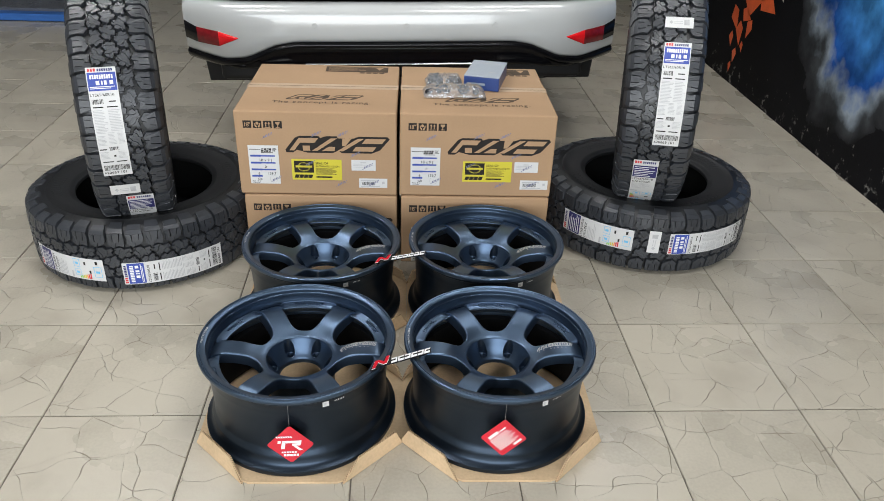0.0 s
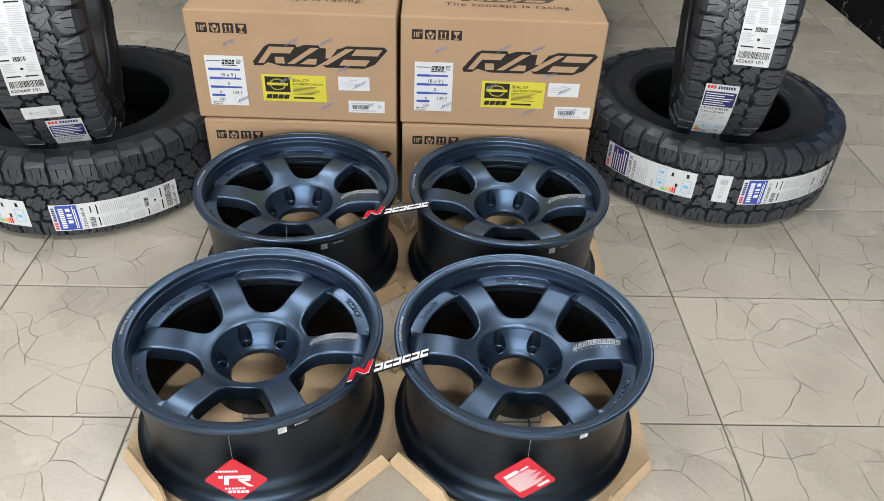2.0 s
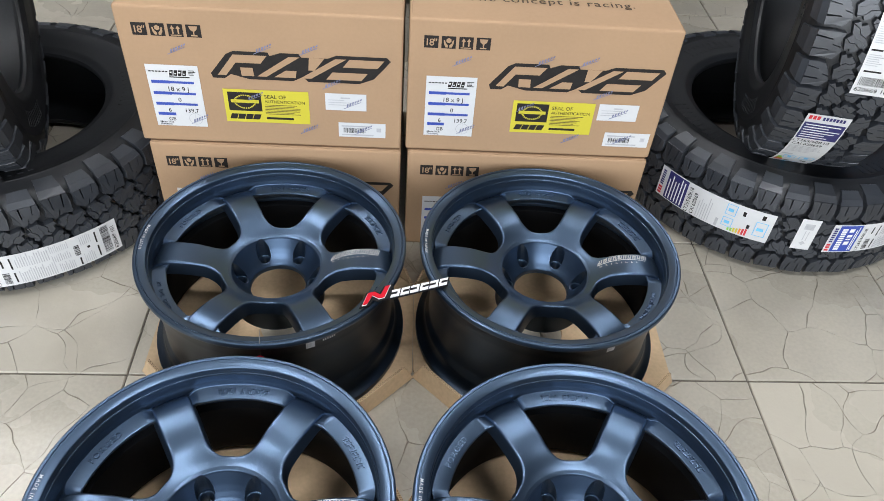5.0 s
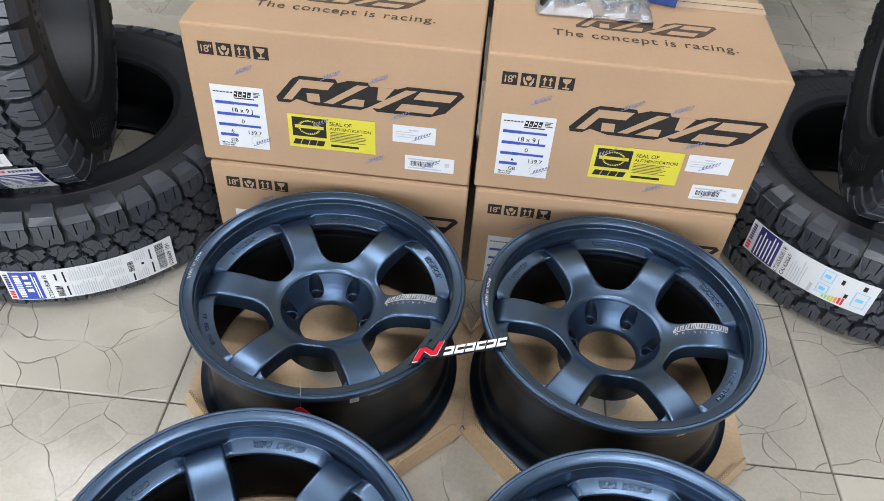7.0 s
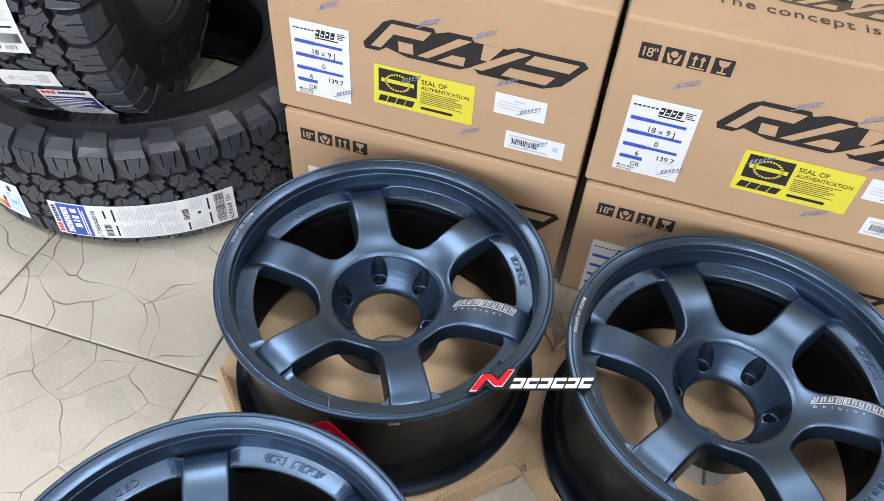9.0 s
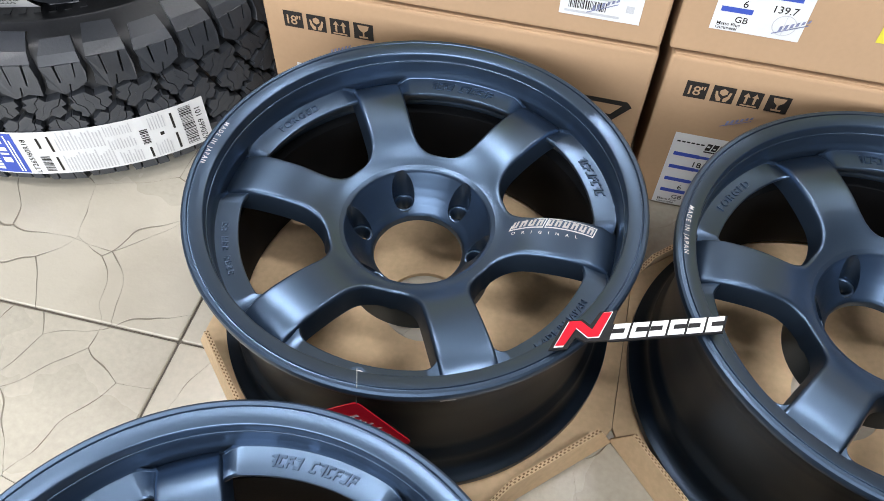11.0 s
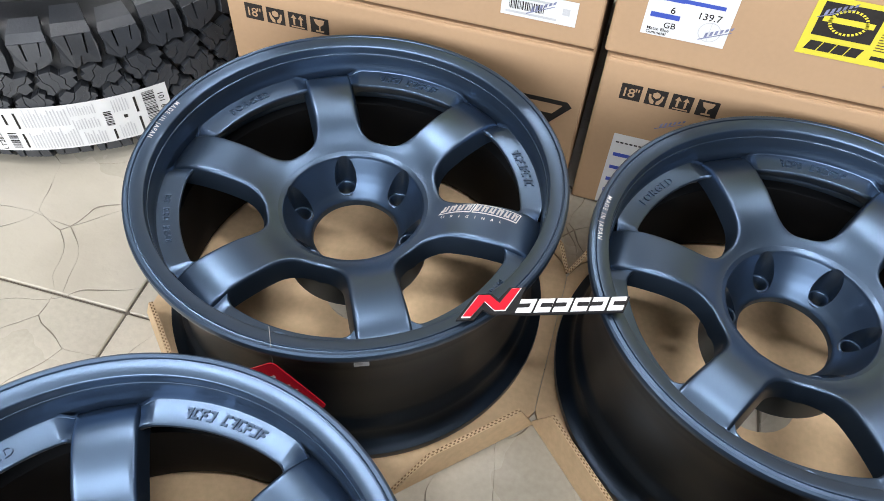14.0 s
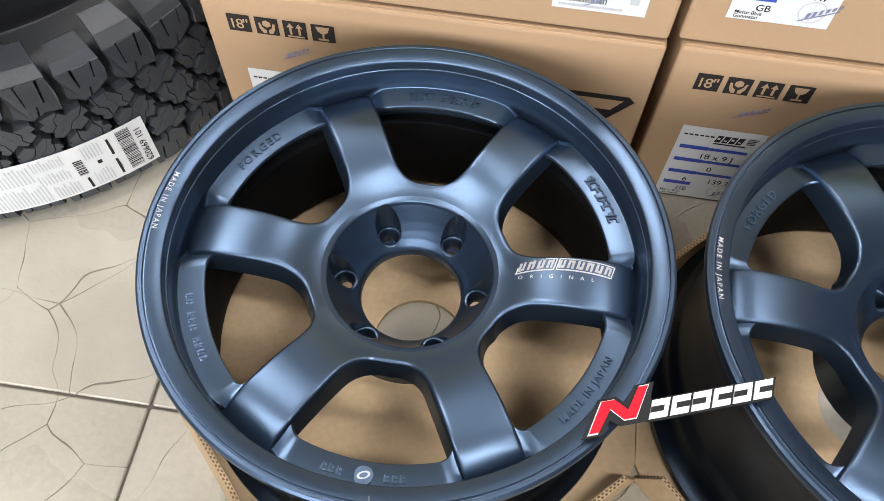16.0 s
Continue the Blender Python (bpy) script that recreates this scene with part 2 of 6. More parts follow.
NAVY_PRINT = mat("navy_print", (0.02, 0.02, 0.12), 0.45, var=0.1, scale=20, fine=300)
STAMP = mat("blue_stamp_ink", (0.17, 0.18, 0.28), 0.7, var=0.4, scale=90, fine=400)
YELLOW = mat("yellow_label", (0.60, 0.52, 0.045), 0.4, var=0.05, scale=10, fine=200)
RED_TAG = mat("red_hang_tag", (0.58, 0.012, 0.03), 0.35, var=0.08, scale=20, fine=200, coat=0.3)
RED_PRINT = mat("red_print", (0.60, 0.03, 0.04), 0.5, var=0.08, scale=20, fine=200)
CYAN_PRINT = mat("light_blue_print", (0.16, 0.50, 0.75), 0.5, var=0.08, scale=20, fine=200)
GREEN_PRINT = mat("green_print", (0.25, 0.55, 0.08), 0.5, var=0.08, scale=20, fine=200)
ORANGE_PRINT = mat("orange_print", (0.85, 0.25, 0.03), 0.5, var=0.08, scale=20, fine=200)
WHITE_INK = mat("white_paint_letters", (0.58, 0.59, 0.61), 0.5, var=0.05, scale=20, fine=300)
SILVER_PRINT = mat("silver_print", (0.40, 0.40, 0.41), 0.45, var=0.1, scale=60, fine=400)
SIGN_BLACK = mat("black_acrylic", (0.010, 0.010, 0.011), 0.45, var=0.1, scale=20, fine=300, spec=0.2)
SIGN_RED = mat("red_acrylic", (0.55, 0.008, 0.022), 0.5, var=0.05, scale=20, fine=300, spec=0.15)
SIGN_WHITE = mat("white_acrylic", (0.80, 0.80, 0.80), 0.35, var=0.04, scale=20, fine=300)
GROUT = mat("grey_grout", (0.142, 0.124, 0.101), 0.9, var=0.25, scale=10, fine=200, bump=0.4)
TILE = tile_material()
MURAL = mural_material()
WALL = mat("dark_grey_plaster", (0.20, 0.20, 0.20), 0.8, var=0.10, scale=2, fine=60, bump=0.3)
CEIL = mat("grey_ceiling", (0.24, 0.245, 0.25), 0.85, var=0.05, scale=2, fine=60)
ORANGE_PAINT = mat("orange_mural_paint", (0.74, 0.115, 0.03), 0.5, var=0.2, scale=12, fine=90)
GREY_PAINT = mat("pale_mural_paint", (0.34, 0.32, 0.29), 0.5, var=0.25, scale=10, fine=90)
CAR_PAINT = mat("pearl_white_car_paint", (0.52, 0.535, 0.53), 0.22, var=0.03, scale=3, fine=700, bump=0.0, coat=1.0)
CAR_BLACK = mat("gloss_black_plastic", (0.004, 0.004, 0.005), 0.14, var=0.1, scale=5, fine=200, bump=0.0, spec=0.28)
CAR_MATT = mat("matt_black_plastic", (0.008, 0.008, 0.009), 0.55, var=0.2, scale=10, fine=250)
CAR_GLASS = mat("dark_tinted_glass", (0.01, 0.011, 0.012), 0.05, var=0.05, scale=2, fine=20, bump=0.0)
CAR_RED = mat("red_reflector", (0.80, 0.012, 0.018), 0.2, var=0.05, scale=30, fine=400, coat=0.2, bump=0.3, spec=0.3)
CAR_RED_DARK = mat("dark_red_reflector", (0.20, 0.008, 0.012), 0.2, var=0.3, scale=60, fine=400, coat=0.2, bump=0.3, spec=0.3)
CHROME = mat("chrome", (0.75, 0.76, 0.77), 0.12, metal=1.0, var=0.03, bump=0.0)
BLUE_STEEL = mat("blue_painted_steel", (0.03, 0.13, 0.42), 0.4, var=0.15, scale=6, fine=120)
GREY_STEEL = mat("grey_checker_plate", (0.17, 0.185, 0.22), 0.4, metal=0.6, var=0.25, scale=9, fine=150)
CARTON_BLUE = mat("dark_blue_carton", (0.015, 0.045, 0.19), 0.35, var=0.1, scale=20, fine=300, coat=0.2)
CARTON_GREY = mat("pale_grey_carton_lid", (0.30, 0.345, 0.40), 0.30, var=0.06, scale=12, fine=200, coat=0.2)
STRING = mat("grey_string", (0.22, 0.22, 0.22), 0.8, var=0.1)


def plastic_bag_material():
    m = bpy.data.materials.new("clear_plastic_bag")
    m.use_nodes = True
    N, L = m.node_tree.nodes, m.node_tree.links
    N.remove(N["Principled BSDF"])
    g, t, mx = N.new("ShaderNodeBsdfGlossy"), N.new("ShaderNodeBsdfTransparent"), N.new("ShaderNodeMixShader")
    g.inputs["Roughness"].default_value = 0.08
    t.inputs["Color"].default_value = (0.93, 0.94, 0.95, 1)
    f = N.new("ShaderNodeFresnel")
    f.inputs["IOR"].default_value = 1.6
    haze, mh = N.new("ShaderNodeBsdfDiffuse"), N.new("ShaderNodeMixShader")
    haze.inputs["Color"].default_value = (0.8, 0.82, 0.85, 1)
    mh.inputs[0].default_value = 0.20
    L.new(t.outputs[0], mh.inputs[1])
    L.new(haze.outputs[0], mh.inputs[2])
    L.new(f.outputs[0], mx.inputs[0])
    L.new(mh.outputs[0], mx.inputs[1])
    L.new(g.outputs[0], mx.inputs[2])
    L.new(mx.outputs[0], N["Material Output"].inputs["Surface"])
    return m


BAG = plastic_bag_material()

# ---- building helpers ----


def mesh_from(name, verts, faces, material, smooth=False):
    me = bpy.data.meshes.new(name)
    me.from_pydata([tuple(v) for v in verts], [], faces)
    me.materials.append(material)
    if smooth:
        me.polygons.foreach_set("use_smooth", [True] * len(me.polygons))
    me.update()
    return me


def thing(name, label, category, m=None, group="", kind=""):
    ob = new(name)
    ob.empty_display_size = 0.05
    if m is not None:
        ob.matrix_basis = m
    return tagged(ob, label, category, group, kind)


FINE_PRINT = {"embossing", "bar_print", "frame_print", "symbol", "sidewall_lettering", "care_text", "label_print", "small_print", "rule_print", "white_print", "seal_small_print", "barcode", "flute_edge", "stamped_code", "tread_ribs", "mark_gap", "mark_fill"}


def part(name, bm, material, parent, label="", smooth=False, angle=35):
    """One mesh object under a thing or a part; bm is a bmesh or a finished mesh."""
    if isinstance(bm, bpy.types.Mesh):
        me = bm
    else:
        me = bpy.data.meshes.new(name)
        bm.to_mesh(me)
        bm.free()
        me.materials.append(material)
        if smooth:
            me.polygons.foreach_set("use_smooth", [True] * len(me.polygons))
            me.set_sharp_from_angle(angle=radians(angle))
    ob = new(name, me)
    ob.parent = parent
    if name in FINE_PRINT:
        tagged(ob, label, kind="stuff")
    elif label:
        tagged(ob, label)
    return ob


def box_bm(x0, y0, z0, x1, y1, z1, bevel=0.0, seg=2):
    bm = bmesh.new()
    bmesh.ops.create_cube(bm, size=1)
    for v in bm.verts:
        v.co = Vector((x0 + (v.co.x + 0.5) * (x1 - x0), y0 + (v.co.y + 0.5) * (y1 - y0), z0 + (v.co.z + 0.5) * (z1 - z0)))
    if bevel:
        bmesh.ops.bevel(bm, geom=bm.edges[:], offset=bevel, segments=seg, affect="EDGES", profile=0.5)
    return bm


def lathe(profile, seg=96, a0=0.0, a1=360.0):
    """Revolve (r, z) pairs about z."""
    full = abs(a1 - a0 - 360) < 1e-6
    n = seg if full else seg + 1
    verts, faces = [], []
    for i in range(n):
        a = radians(a0 + (a1 - a0) * i / seg)
        for r, z in profile:
            verts.append((r * math.cos(a), r * math.sin(a), z))
    k = len(profile)
    for i in range(seg):
        j = (i + 1) % n
        for p in range(k - 1):
            faces.append((i * k + p, j * k + p, j * k + p + 1, i * k + p + 1))
    return verts, faces


def plane_map(o, ux, uy):
    o, ux, uy = Vector(o), Vector(ux).normalized(), Vector(uy).normalized()
    nn = ux.cross(uy)
    return lambda u, v, h=0.0: o + ux * u + uy * v + nn * h


def tread_map(radius, angle, slant=0.0):
    """Round a tyre whose axis is z: u runs round the tread, v along the axis."""
    def f(u, v, h=0.0):
        a = radians(angle) + (u + slant * v) / radius
        return Vector(((radius + h) * math.cos(a), (radius + h) * math.sin(a), v))
    return f


def arc_map(radius, z, angle, outward=True):
    """On the flat ring of a wheel: letters stand along an arc, feet towards the centre or away from it."""
    def f(u, v, h=0.0):
        s = 1 if outward else -1
        a = radians(angle) - s * u / radius
        r = radius + s * v
        return Vector((r * math.cos(a), r * math.sin(a), z + h))
    return f


def rect(u0, v0, u1, v1):
    return [(u0, v0), (u1, v0), (u1, v1), (u0, v1)]


def slant_rect(u0, v0, u1, v1, k):
    return [(u0 + k * v0, v0), (u1 + k * v0, v0), (u1 + k * v1, v1), (u0 + k * v1, v1)]


def lean_rect(u0, v0, u1, v1, k):
    """A rectangle whose upper edge is pushed over, its foot staying where it is."""
    d = k * (v1 - v0)
    return [(u0, v0), (u1, v0), (u1 + d, v1), (u0 + d, v1)]


def print_mesh(name, polys, material, fn, h=0.0006, thick=0.0, step=0.02):
    """Flat or raised polygons laid on a surface by fn(u, v, h). Long quads are cut into steps along u."""
    verts, faces = [], []
    for p in polys:
        if len(p) == 4:
            w = max(abs(p[1][0] - p[0][0]), abs(p[2][0] - p[3][0]))
            k = max(1, int(w / step))
            strips = []
            for i in range(k):
                a, b = i / k, (i + 1) / k
                lo = lambda s: (p[0][0] + (p[1][0] - p[0][0]) * s, p[0][1] + (p[1][1] - p[0][1]) * s)
                hi = lambda s: (p[3][0] + (p[2][0] - p[3][0]) * s, p[3][1] + (p[2][1] - p[3][1]) * s)
                strips.append([lo(a), lo(b), hi(b), hi(a)])
        else:
            strips = [p]
        for q in strips:
            n = len(verts)
            verts += [fn(u, v, h + thick) for u, v in q]
            m = len(q)
            faces.append(tuple(range(n, n + m)))
            if thick:
                verts += [fn(u, v, h) for u, v in q]
                for i in range(m):
                    j = (i + 1) % m
                    faces.append((n + i, n + m + i, n + m + j, n + j))
    return mesh_from(name, verts, faces, material)


TEXT = {}


def text_mesh(name, s, size, material, fn, u=0.0, v=0.0, h=0.0008, thick=0.0, spacing=1.0, shear=0.0, align="LEFT"):
    """Letters in the built-in font, laid on a surface by fn."""
    key = (s, spacing, shear, align)
    if key not in TEXT:
        cu = bpy.data.curves.new("letters", "FONT")
        cu.body, cu.size, cu.space_character, cu.shear, cu.align_x = s, 1.0, spacing, shear, align
        cu.resolution_u, cu.offset = 3, 0.007
        ob = new("letters", cu)
        dg = bpy.context.evaluated_depsgraph_get()
        me = bpy.data.meshes.new_from_object(ob.evaluated_get(dg))
        TEXT[key] = ([(p.co.x, p.co.y) for p in me.vertices], [tuple(p.vertices) for p in me.polygons], [tuple(e.vertices) for e in me.edges])
        bpy.data.objects.remove(ob)
        bpy.data.meshes.remove(me)
        bpy.data.curves.remove(cu)
    vs, fs, _ = TEXT[key]
    verts = [fn(u + x * size, v + y * size, h + thick) for x, y in vs]
    faces = list(fs)
    if thick:
        cnt = {}
        for f in fs:
            for a, b in zip(f, f[1:] + f[:1]):
                cnt[(a, b)] = 1
        n = len(verts)
        verts += [fn(u + x * size, v + y * size, h) for x, y in vs]
        for a, b in cnt:
            if (b, a) not in cnt:
                faces.append((a, n + a, n + b, b))
    return mesh_from(name, verts, faces, material)


def bars(u0, v0, u1, rows, height, gap, rng, fill=0.9):
    """Lines of writing too small to read, as bars."""
    out = []
    for i in range(rows):
        v = v0 - i * (height + gap)
        out.append(rect(u0, v - height, u0 + (u1 - u0) * (fill - 0.35 * rng.random()), v))
    return out


def barcode(u0, v0, u1, v1, rng):
    out, u = [], u0
    while u < u1 - 0.0008:
        w = rng.choice((0.0006, 0.0010, 0.0016))
        out.append(rect(u, v0, min(u + w, u1), v1))
        u += w + rng.choice((0.0006, 0.0010, 0.0014))
    return out


# ---- structure ----
ROOM_X0, WALL_X, ROOM_Y0, ROOM_Y1, ROOM_H = -4.6, 2.19, -2.6, 8.6, 3.5


def structure(name, bm, material, label):
    me = bpy.data.meshes.new(name)
    bm.to_mesh(me)
    bm.free()
    me.materials.append(material)
    return tagged(new(name, me), label, name.split("_")[0], kind="structure")


floor = structure("floor", box_bm(ROOM_X0, ROOM_Y0, -0.15, WALL_X, ROOM_Y1, -0.004), GROUT, "grey grout bed under beige patterned floor tiles")
structure("ground", box_bm(-60, -80, -0.3, 60, ROOM_Y0, -0.06), mat("forecourt_concrete", (0.30, 0.295, 0.28), 0.9, var=0.2), "pale grey forecourt outside the open shop front")
wall_right = structure("wall_east", box_bm(WALL_X, ROOM_Y0, -0.15, WALL_X + 0.15, ROOM_Y1, ROOM_H), MURAL, "black painted wall with blue and orange sprayed mural")
structure("wall_west", box_bm(ROOM_X0 - 0.15, ROOM_Y0, -0.15, ROOM_X0, ROOM_Y1, ROOM_H), WALL, "plain grey plaster side wall")
structure("wall_north", box_bm(ROOM_X0 - 0.15, ROOM_Y1, -0.15, WALL_X + 0.15, ROOM_Y1 + 0.15, ROOM_H), WALL, "plain grey plaster back wall")
structure("ceiling", box_bm(ROOM_X0 - 0.15, ROOM_Y0, ROOM_H, WALL_X + 0.15, ROOM_Y1 + 0.15, ROOM_H + 0.15), CEIL, "grey painted flat ceiling")


def mural_shard(y, z, s, spin, material, name="painted_shard", label=""):
    pts = [(-0.5, 0.1), (0.0, 0.62), (0.42, 0.2), (0.12, -0.75)]
    c, d = math.cos(radians(spin)), math.sin(radians(spin))
    q = [(s * (a * c - b * d), s * (a * d + b * c)) for a, b in pts]
    fn = plane_map((WALL_X - 0.0008, y, z), (0, -1, 0), (0, 0, 1))
    return part(name, print_mesh(name, [q], material, fn, 0.0005), None, wall_right, label)


# ---- wheels ----
LIP, HOLE_R = 0.236, 0.0699


def face_z(r):
    """Height of the spoke face below the lip, by radius."""
    rs = (0.086, 0.093, 0.100, 0.110, 0.120, 0.130, 0.140, 0.150, 0.160, 0.170, 0.180, 0.188, 0.196, 0.204, 0.211, 0.2160, 0.2212)
    zs = (-0.0622, -0.0598, -0.0562, -0.0502, -0.0452, -0.0416, -0.0390, -0.0370, -0.0358, -0.0350, -0.0347, -0.0350, -0.0362, -0.0385, -0.0420, -0.0455, -0.0500)
    return float(np.interp(r, rs, zs))


def half_window():
    """Half the outline of the opening between two spokes, from its outer middle to its inner middle, and the matching sector edge."""
    def pol(r, a):
        return np.array((r * math.cos(radians(a)), r * math.sin(radians(a))))
    ro, ri = 0.2195, 0.1015
    c1, c2 = pol(ro, 22.5), np.array((0.1040, 0.0305))
    pts, tgt = [], []
    n1, nc, ns, ni = 8, 9, 10, 4
    cut1 = 20.6
    for i in range(n1):
        a = cut1 * i / n1
        pts.append(pol(ro, a))
    side = c2 - c1
    L = np.linalg.norm(side)
    s1, e1 = pol(ro, cut1), c1 + side / L * 0.007
    for i in range(nc):
        t = i / nc
        pts.append((1 - t) ** 2 * s1 + 2 * t * (1 - t) * c1 + t * t * e1)
    e2 = c2 - side / L * 0.026
    bow = np.array((side[1], -side[0])) / L * 0.0002
    for i in range(ns):
        t = i / ns
        pts.append(e1 + (e2 - e1) * t - bow * 4 * t * (1 - t))
    m2 = np.array((ri, 0.010))
    for i in range(nc):
        t = i / nc
        pts.append((1 - t) ** 2 * e2 + 2 * t * (1 - t) * (c2 + np.array((-0.002, 0))) + t * t * m2)
    for i in range(ni + 1):
        t = i / ni
        pts.append(m2 * (1 - t) + np.array((ri, 0.0)) * t)
    ka, kb = n1 + nc // 2, n1 + nc + ns + nc // 2
    total = len(pts)
    for i in range(total):
        if i <= ka:
            tgt.append(pol(0.2210, 30 * i / ka))
        elif i <= kb:
            t = (i - ka) / (kb - ka)
            tgt.append(pol(0.2210 + (0.088 - 0.2210) * t, 30))
        else:
            tgt.append(pol(0.088, 30 * (1 - (i - kb) / (total - 1 - kb))))
    return pts, tgt


def spoke_mesh():
    """One spoke with half of the opening on each side; the spoke lies along +x."""
    pts, tgt = half_window()
    us = (0.0, 0.03, 0.07, 0.13, 0.25, 0.45, 0.72, 1.0)
    verts, faces = [], []
    n = len(pts)
    for side in (1, -1):
        ring = []
        for k, u in enumerate((None, None, None) + us):
            row = []
            for p, q in zip(pts, tgt):
                if u is None:
                    r = np.hypot(*p)
                    f = (-0.0058, -0.0040, -0.0008)[k]
                    w = p + (q - p) / max(np.linalg.norm(q - p), 1e-6) * f
                    z = face_z(r) - (0.0265, 0.0190, 0.0048)[k]
                else:
                    w = p + (q - p) * u
                    d = np.linalg.norm(w - p)
                    r = np.hypot(*w)
                    e = max(0.0, 1 - d / 0.0036)
                    z = face_z(r) - 0.0026 * e * e
                a = math.atan2(w[1], w[0]) - radians(30)
                r = np.hypot(*w)
                row.append(len(verts))
                verts.append((r * math.cos(a), side * r * math.sin(a), LIP + z))
            ring.append(row)
        for a, b in zip(ring, ring[1:]):
            for i in range(n - 1):
                f = (a[i], a[i + 1], b[i + 1], b[i])
                faces.append(f[::-1] if side > 0 else f)
        # back of the spoke
        back = []
        for q, i in zip(tgt, ring[0]):
            a = math.atan2(q[1], q[0]) - radians(30)
            r = np.hypot(*q)
            back.append(len(verts))
            verts.append((r * math.cos(a), side * r * math.sin(a), LIP + face_z(r) - 0.0275))
        for i in range(n - 1):
            f = (ring[0][i], back[i], back[i + 1], ring[0][i + 1])
            faces.append(f if side > 0 else f[::-1])
    bm = bmesh.new()
    me = mesh_from("spoke", verts, faces, WHEEL)
    bm.from_mesh(me)
    bpy.data.meshes.remove(me)
    bmesh.ops.remove_doubles(bm, verts=bm.verts[:], dist=0.00005)
    bmesh.ops.recalc_face_normals(bm, faces=bm.faces[:])
    return bm


BOWL_R = (0.053, 0.0550, 0.061, 0.067, 0.0725, 0.0775, 0.0812, 0.0819, 0.0824, 0.0834, 0.088)
BOWL_Z = (-0.1150, -0.1115, -0.1045, -0.0960, -0.0868, -0.0770, -0.0694, -0.0682, -0.0650, -0.0641, -0.0615)
POCKET_R, POCKET_Z = 0.0135, -0.1085


def hub_mesh():
    """The dished centre with its bore and six round-nosed nut pockets drilled down through the dish."""
    lo, hi = HOLE_R - POCKET_R, HOLE_R + POCKET_R
    inner = [0.053 + (lo - 0.053) * i / 4 for i in range(4)]
    mid = [lo + (hi - lo) * (1 - math.cos(math.pi * i / 40)) / 2 for i in range(41)]
    outer = [hi + (0.088 - hi) * i / 5 for i in range(1, 6)]
    rs = inner + mid + outer
    verts, faces = [], []
    m = 14

    def half_angle(r):
        c = (r * r + HOLE_R ** 2 - POCKET_R ** 2) / (2 * r * HOLE_R)
        return math.acos(c) if -1 < c < 1 else 0.0
    for k in range(6):
        a0, step = k * math.pi / 3, math.pi / 3
        rows = []
        for r in rs:
            h = half_angle(r)
            z = LIP + float(np.interp(r, BOWL_R, BOWL_Z))
            row = []
            for j in range(m + 1):
                a = a0 + h + (step - 2 * h) * j / m
                row.append(len(verts))
                verts.append((r * math.cos(a), r * math.sin(a), z))
            rows.append(row)
        for p, q in zip(rows, rows[1:]):
            for j in range(m):
                faces.append((p[j], q[j], q[j + 1], p[j + 1]))
        # walls of the pockets on both sides of this stretch
        span = range(len(inner), len(inner) + len(mid))
        for col in (0, m):
            foot = []
            for i in span:
                x, y, z = verts[rows[i][col]]
                foot.append(len(verts))
                verts.append((x, y, LIP + POCKET_Z))
            for n, i in enumerate(list(span)[:-1]):
                f = (rows[i][col], rows[i + 1][col], foot[n + 1], foot[n])
                faces.append(f if col else f[::-1])
    # bore wall and outer wall of the boss below the dish; the bolt holes stay open between them
    for wall in ([(0.053, -0.115), (0.0525, -0.1170), (0.0525, -0.1235), (0.0580, -0.1300)], [(0.0845, -0.151), (0.088, -0.147), (0.088, -0.062)]):
        v2, f2 = lathe([(r, LIP + z) for r, z in wall], 96)
        n = len(verts)
        verts += v2
        faces += [tuple(n + i for i in f) for f in f2]
    me = mesh_from("hub", verts, faces, WHEEL)
    bm = bmesh.new()
    bm.from_mesh(me)
    bpy.data.meshes.remove(me)
    bmesh.ops.remove_doubles(bm, verts=bm.verts[:], dist=0.00002)
    return bm


def pad_z(r):
    """Height of the lettered lands below the lip."""
    return -0.0447 + (r - 0.1976) * 0.129


def pad_mesh():
    """Raised land at the outer edge of an opening, with rounded ends, that carries the embossed letters."""
    verts, faces = [], []
    n = 44
    half = 23.0
    prof = [(0.2140, -0.072), (0.2080, -0.058), (0.1995, -0.0525), (0.1963, -0.0502), (0.1955, -0.0478), (0.1960, -0.0458), (0.1976, -0.0447), (0.2186, -0.0420), (0.2198, -0.0416), (0.2206, -0.0404), (0.2212, -0.0360)]
    for i in range(n + 1):
        t = -1 + 2 * i / n
        a = radians(half * math.copysign(1 - (1 - abs(t)) ** 1.5, t))
        # the ends sweep up into the sides of the spokes
        e = min(1.0, max(0.0, (abs(math.degrees(a)) - 17.4) / 4.5))
        for r, z in prof:
            rr = r - max(0.0, r - 0.208) * 0.35 * e * e - (0.0125 * (1 - math.sqrt(max(0.0, 1 - min(e, 1.0) ** 2))) if r < 0.2078 else 0.0)
            top = pad_z(max(rr, 0.1976))
            swell = (face_z(min(max(rr, 0.192), 0.2195)) - 0.0024 - top) * e * e
            verts.append((rr * math.cos(a), rr * math.sin(a), LIP + z + swell))
    k = len(prof)
    for i in range(n):
        for p in range(k - 1):
            faces.append((i * k + p, (i + 1) * k + p, (i + 1) * k + p + 1, i * k + p + 1))
    faces.append(tuple(range(k)))
    faces.append(tuple(n * k + i for i in range(k))[::-1])
    me = mesh_from("pad", verts, faces, WHEEL)
    bm = bmesh.new()
    bm.from_mesh(me)
    bpy.data.meshes.remove(me)
    bmesh.ops.recalc_face_normals(bm, faces=bm.faces[:])
    return bm


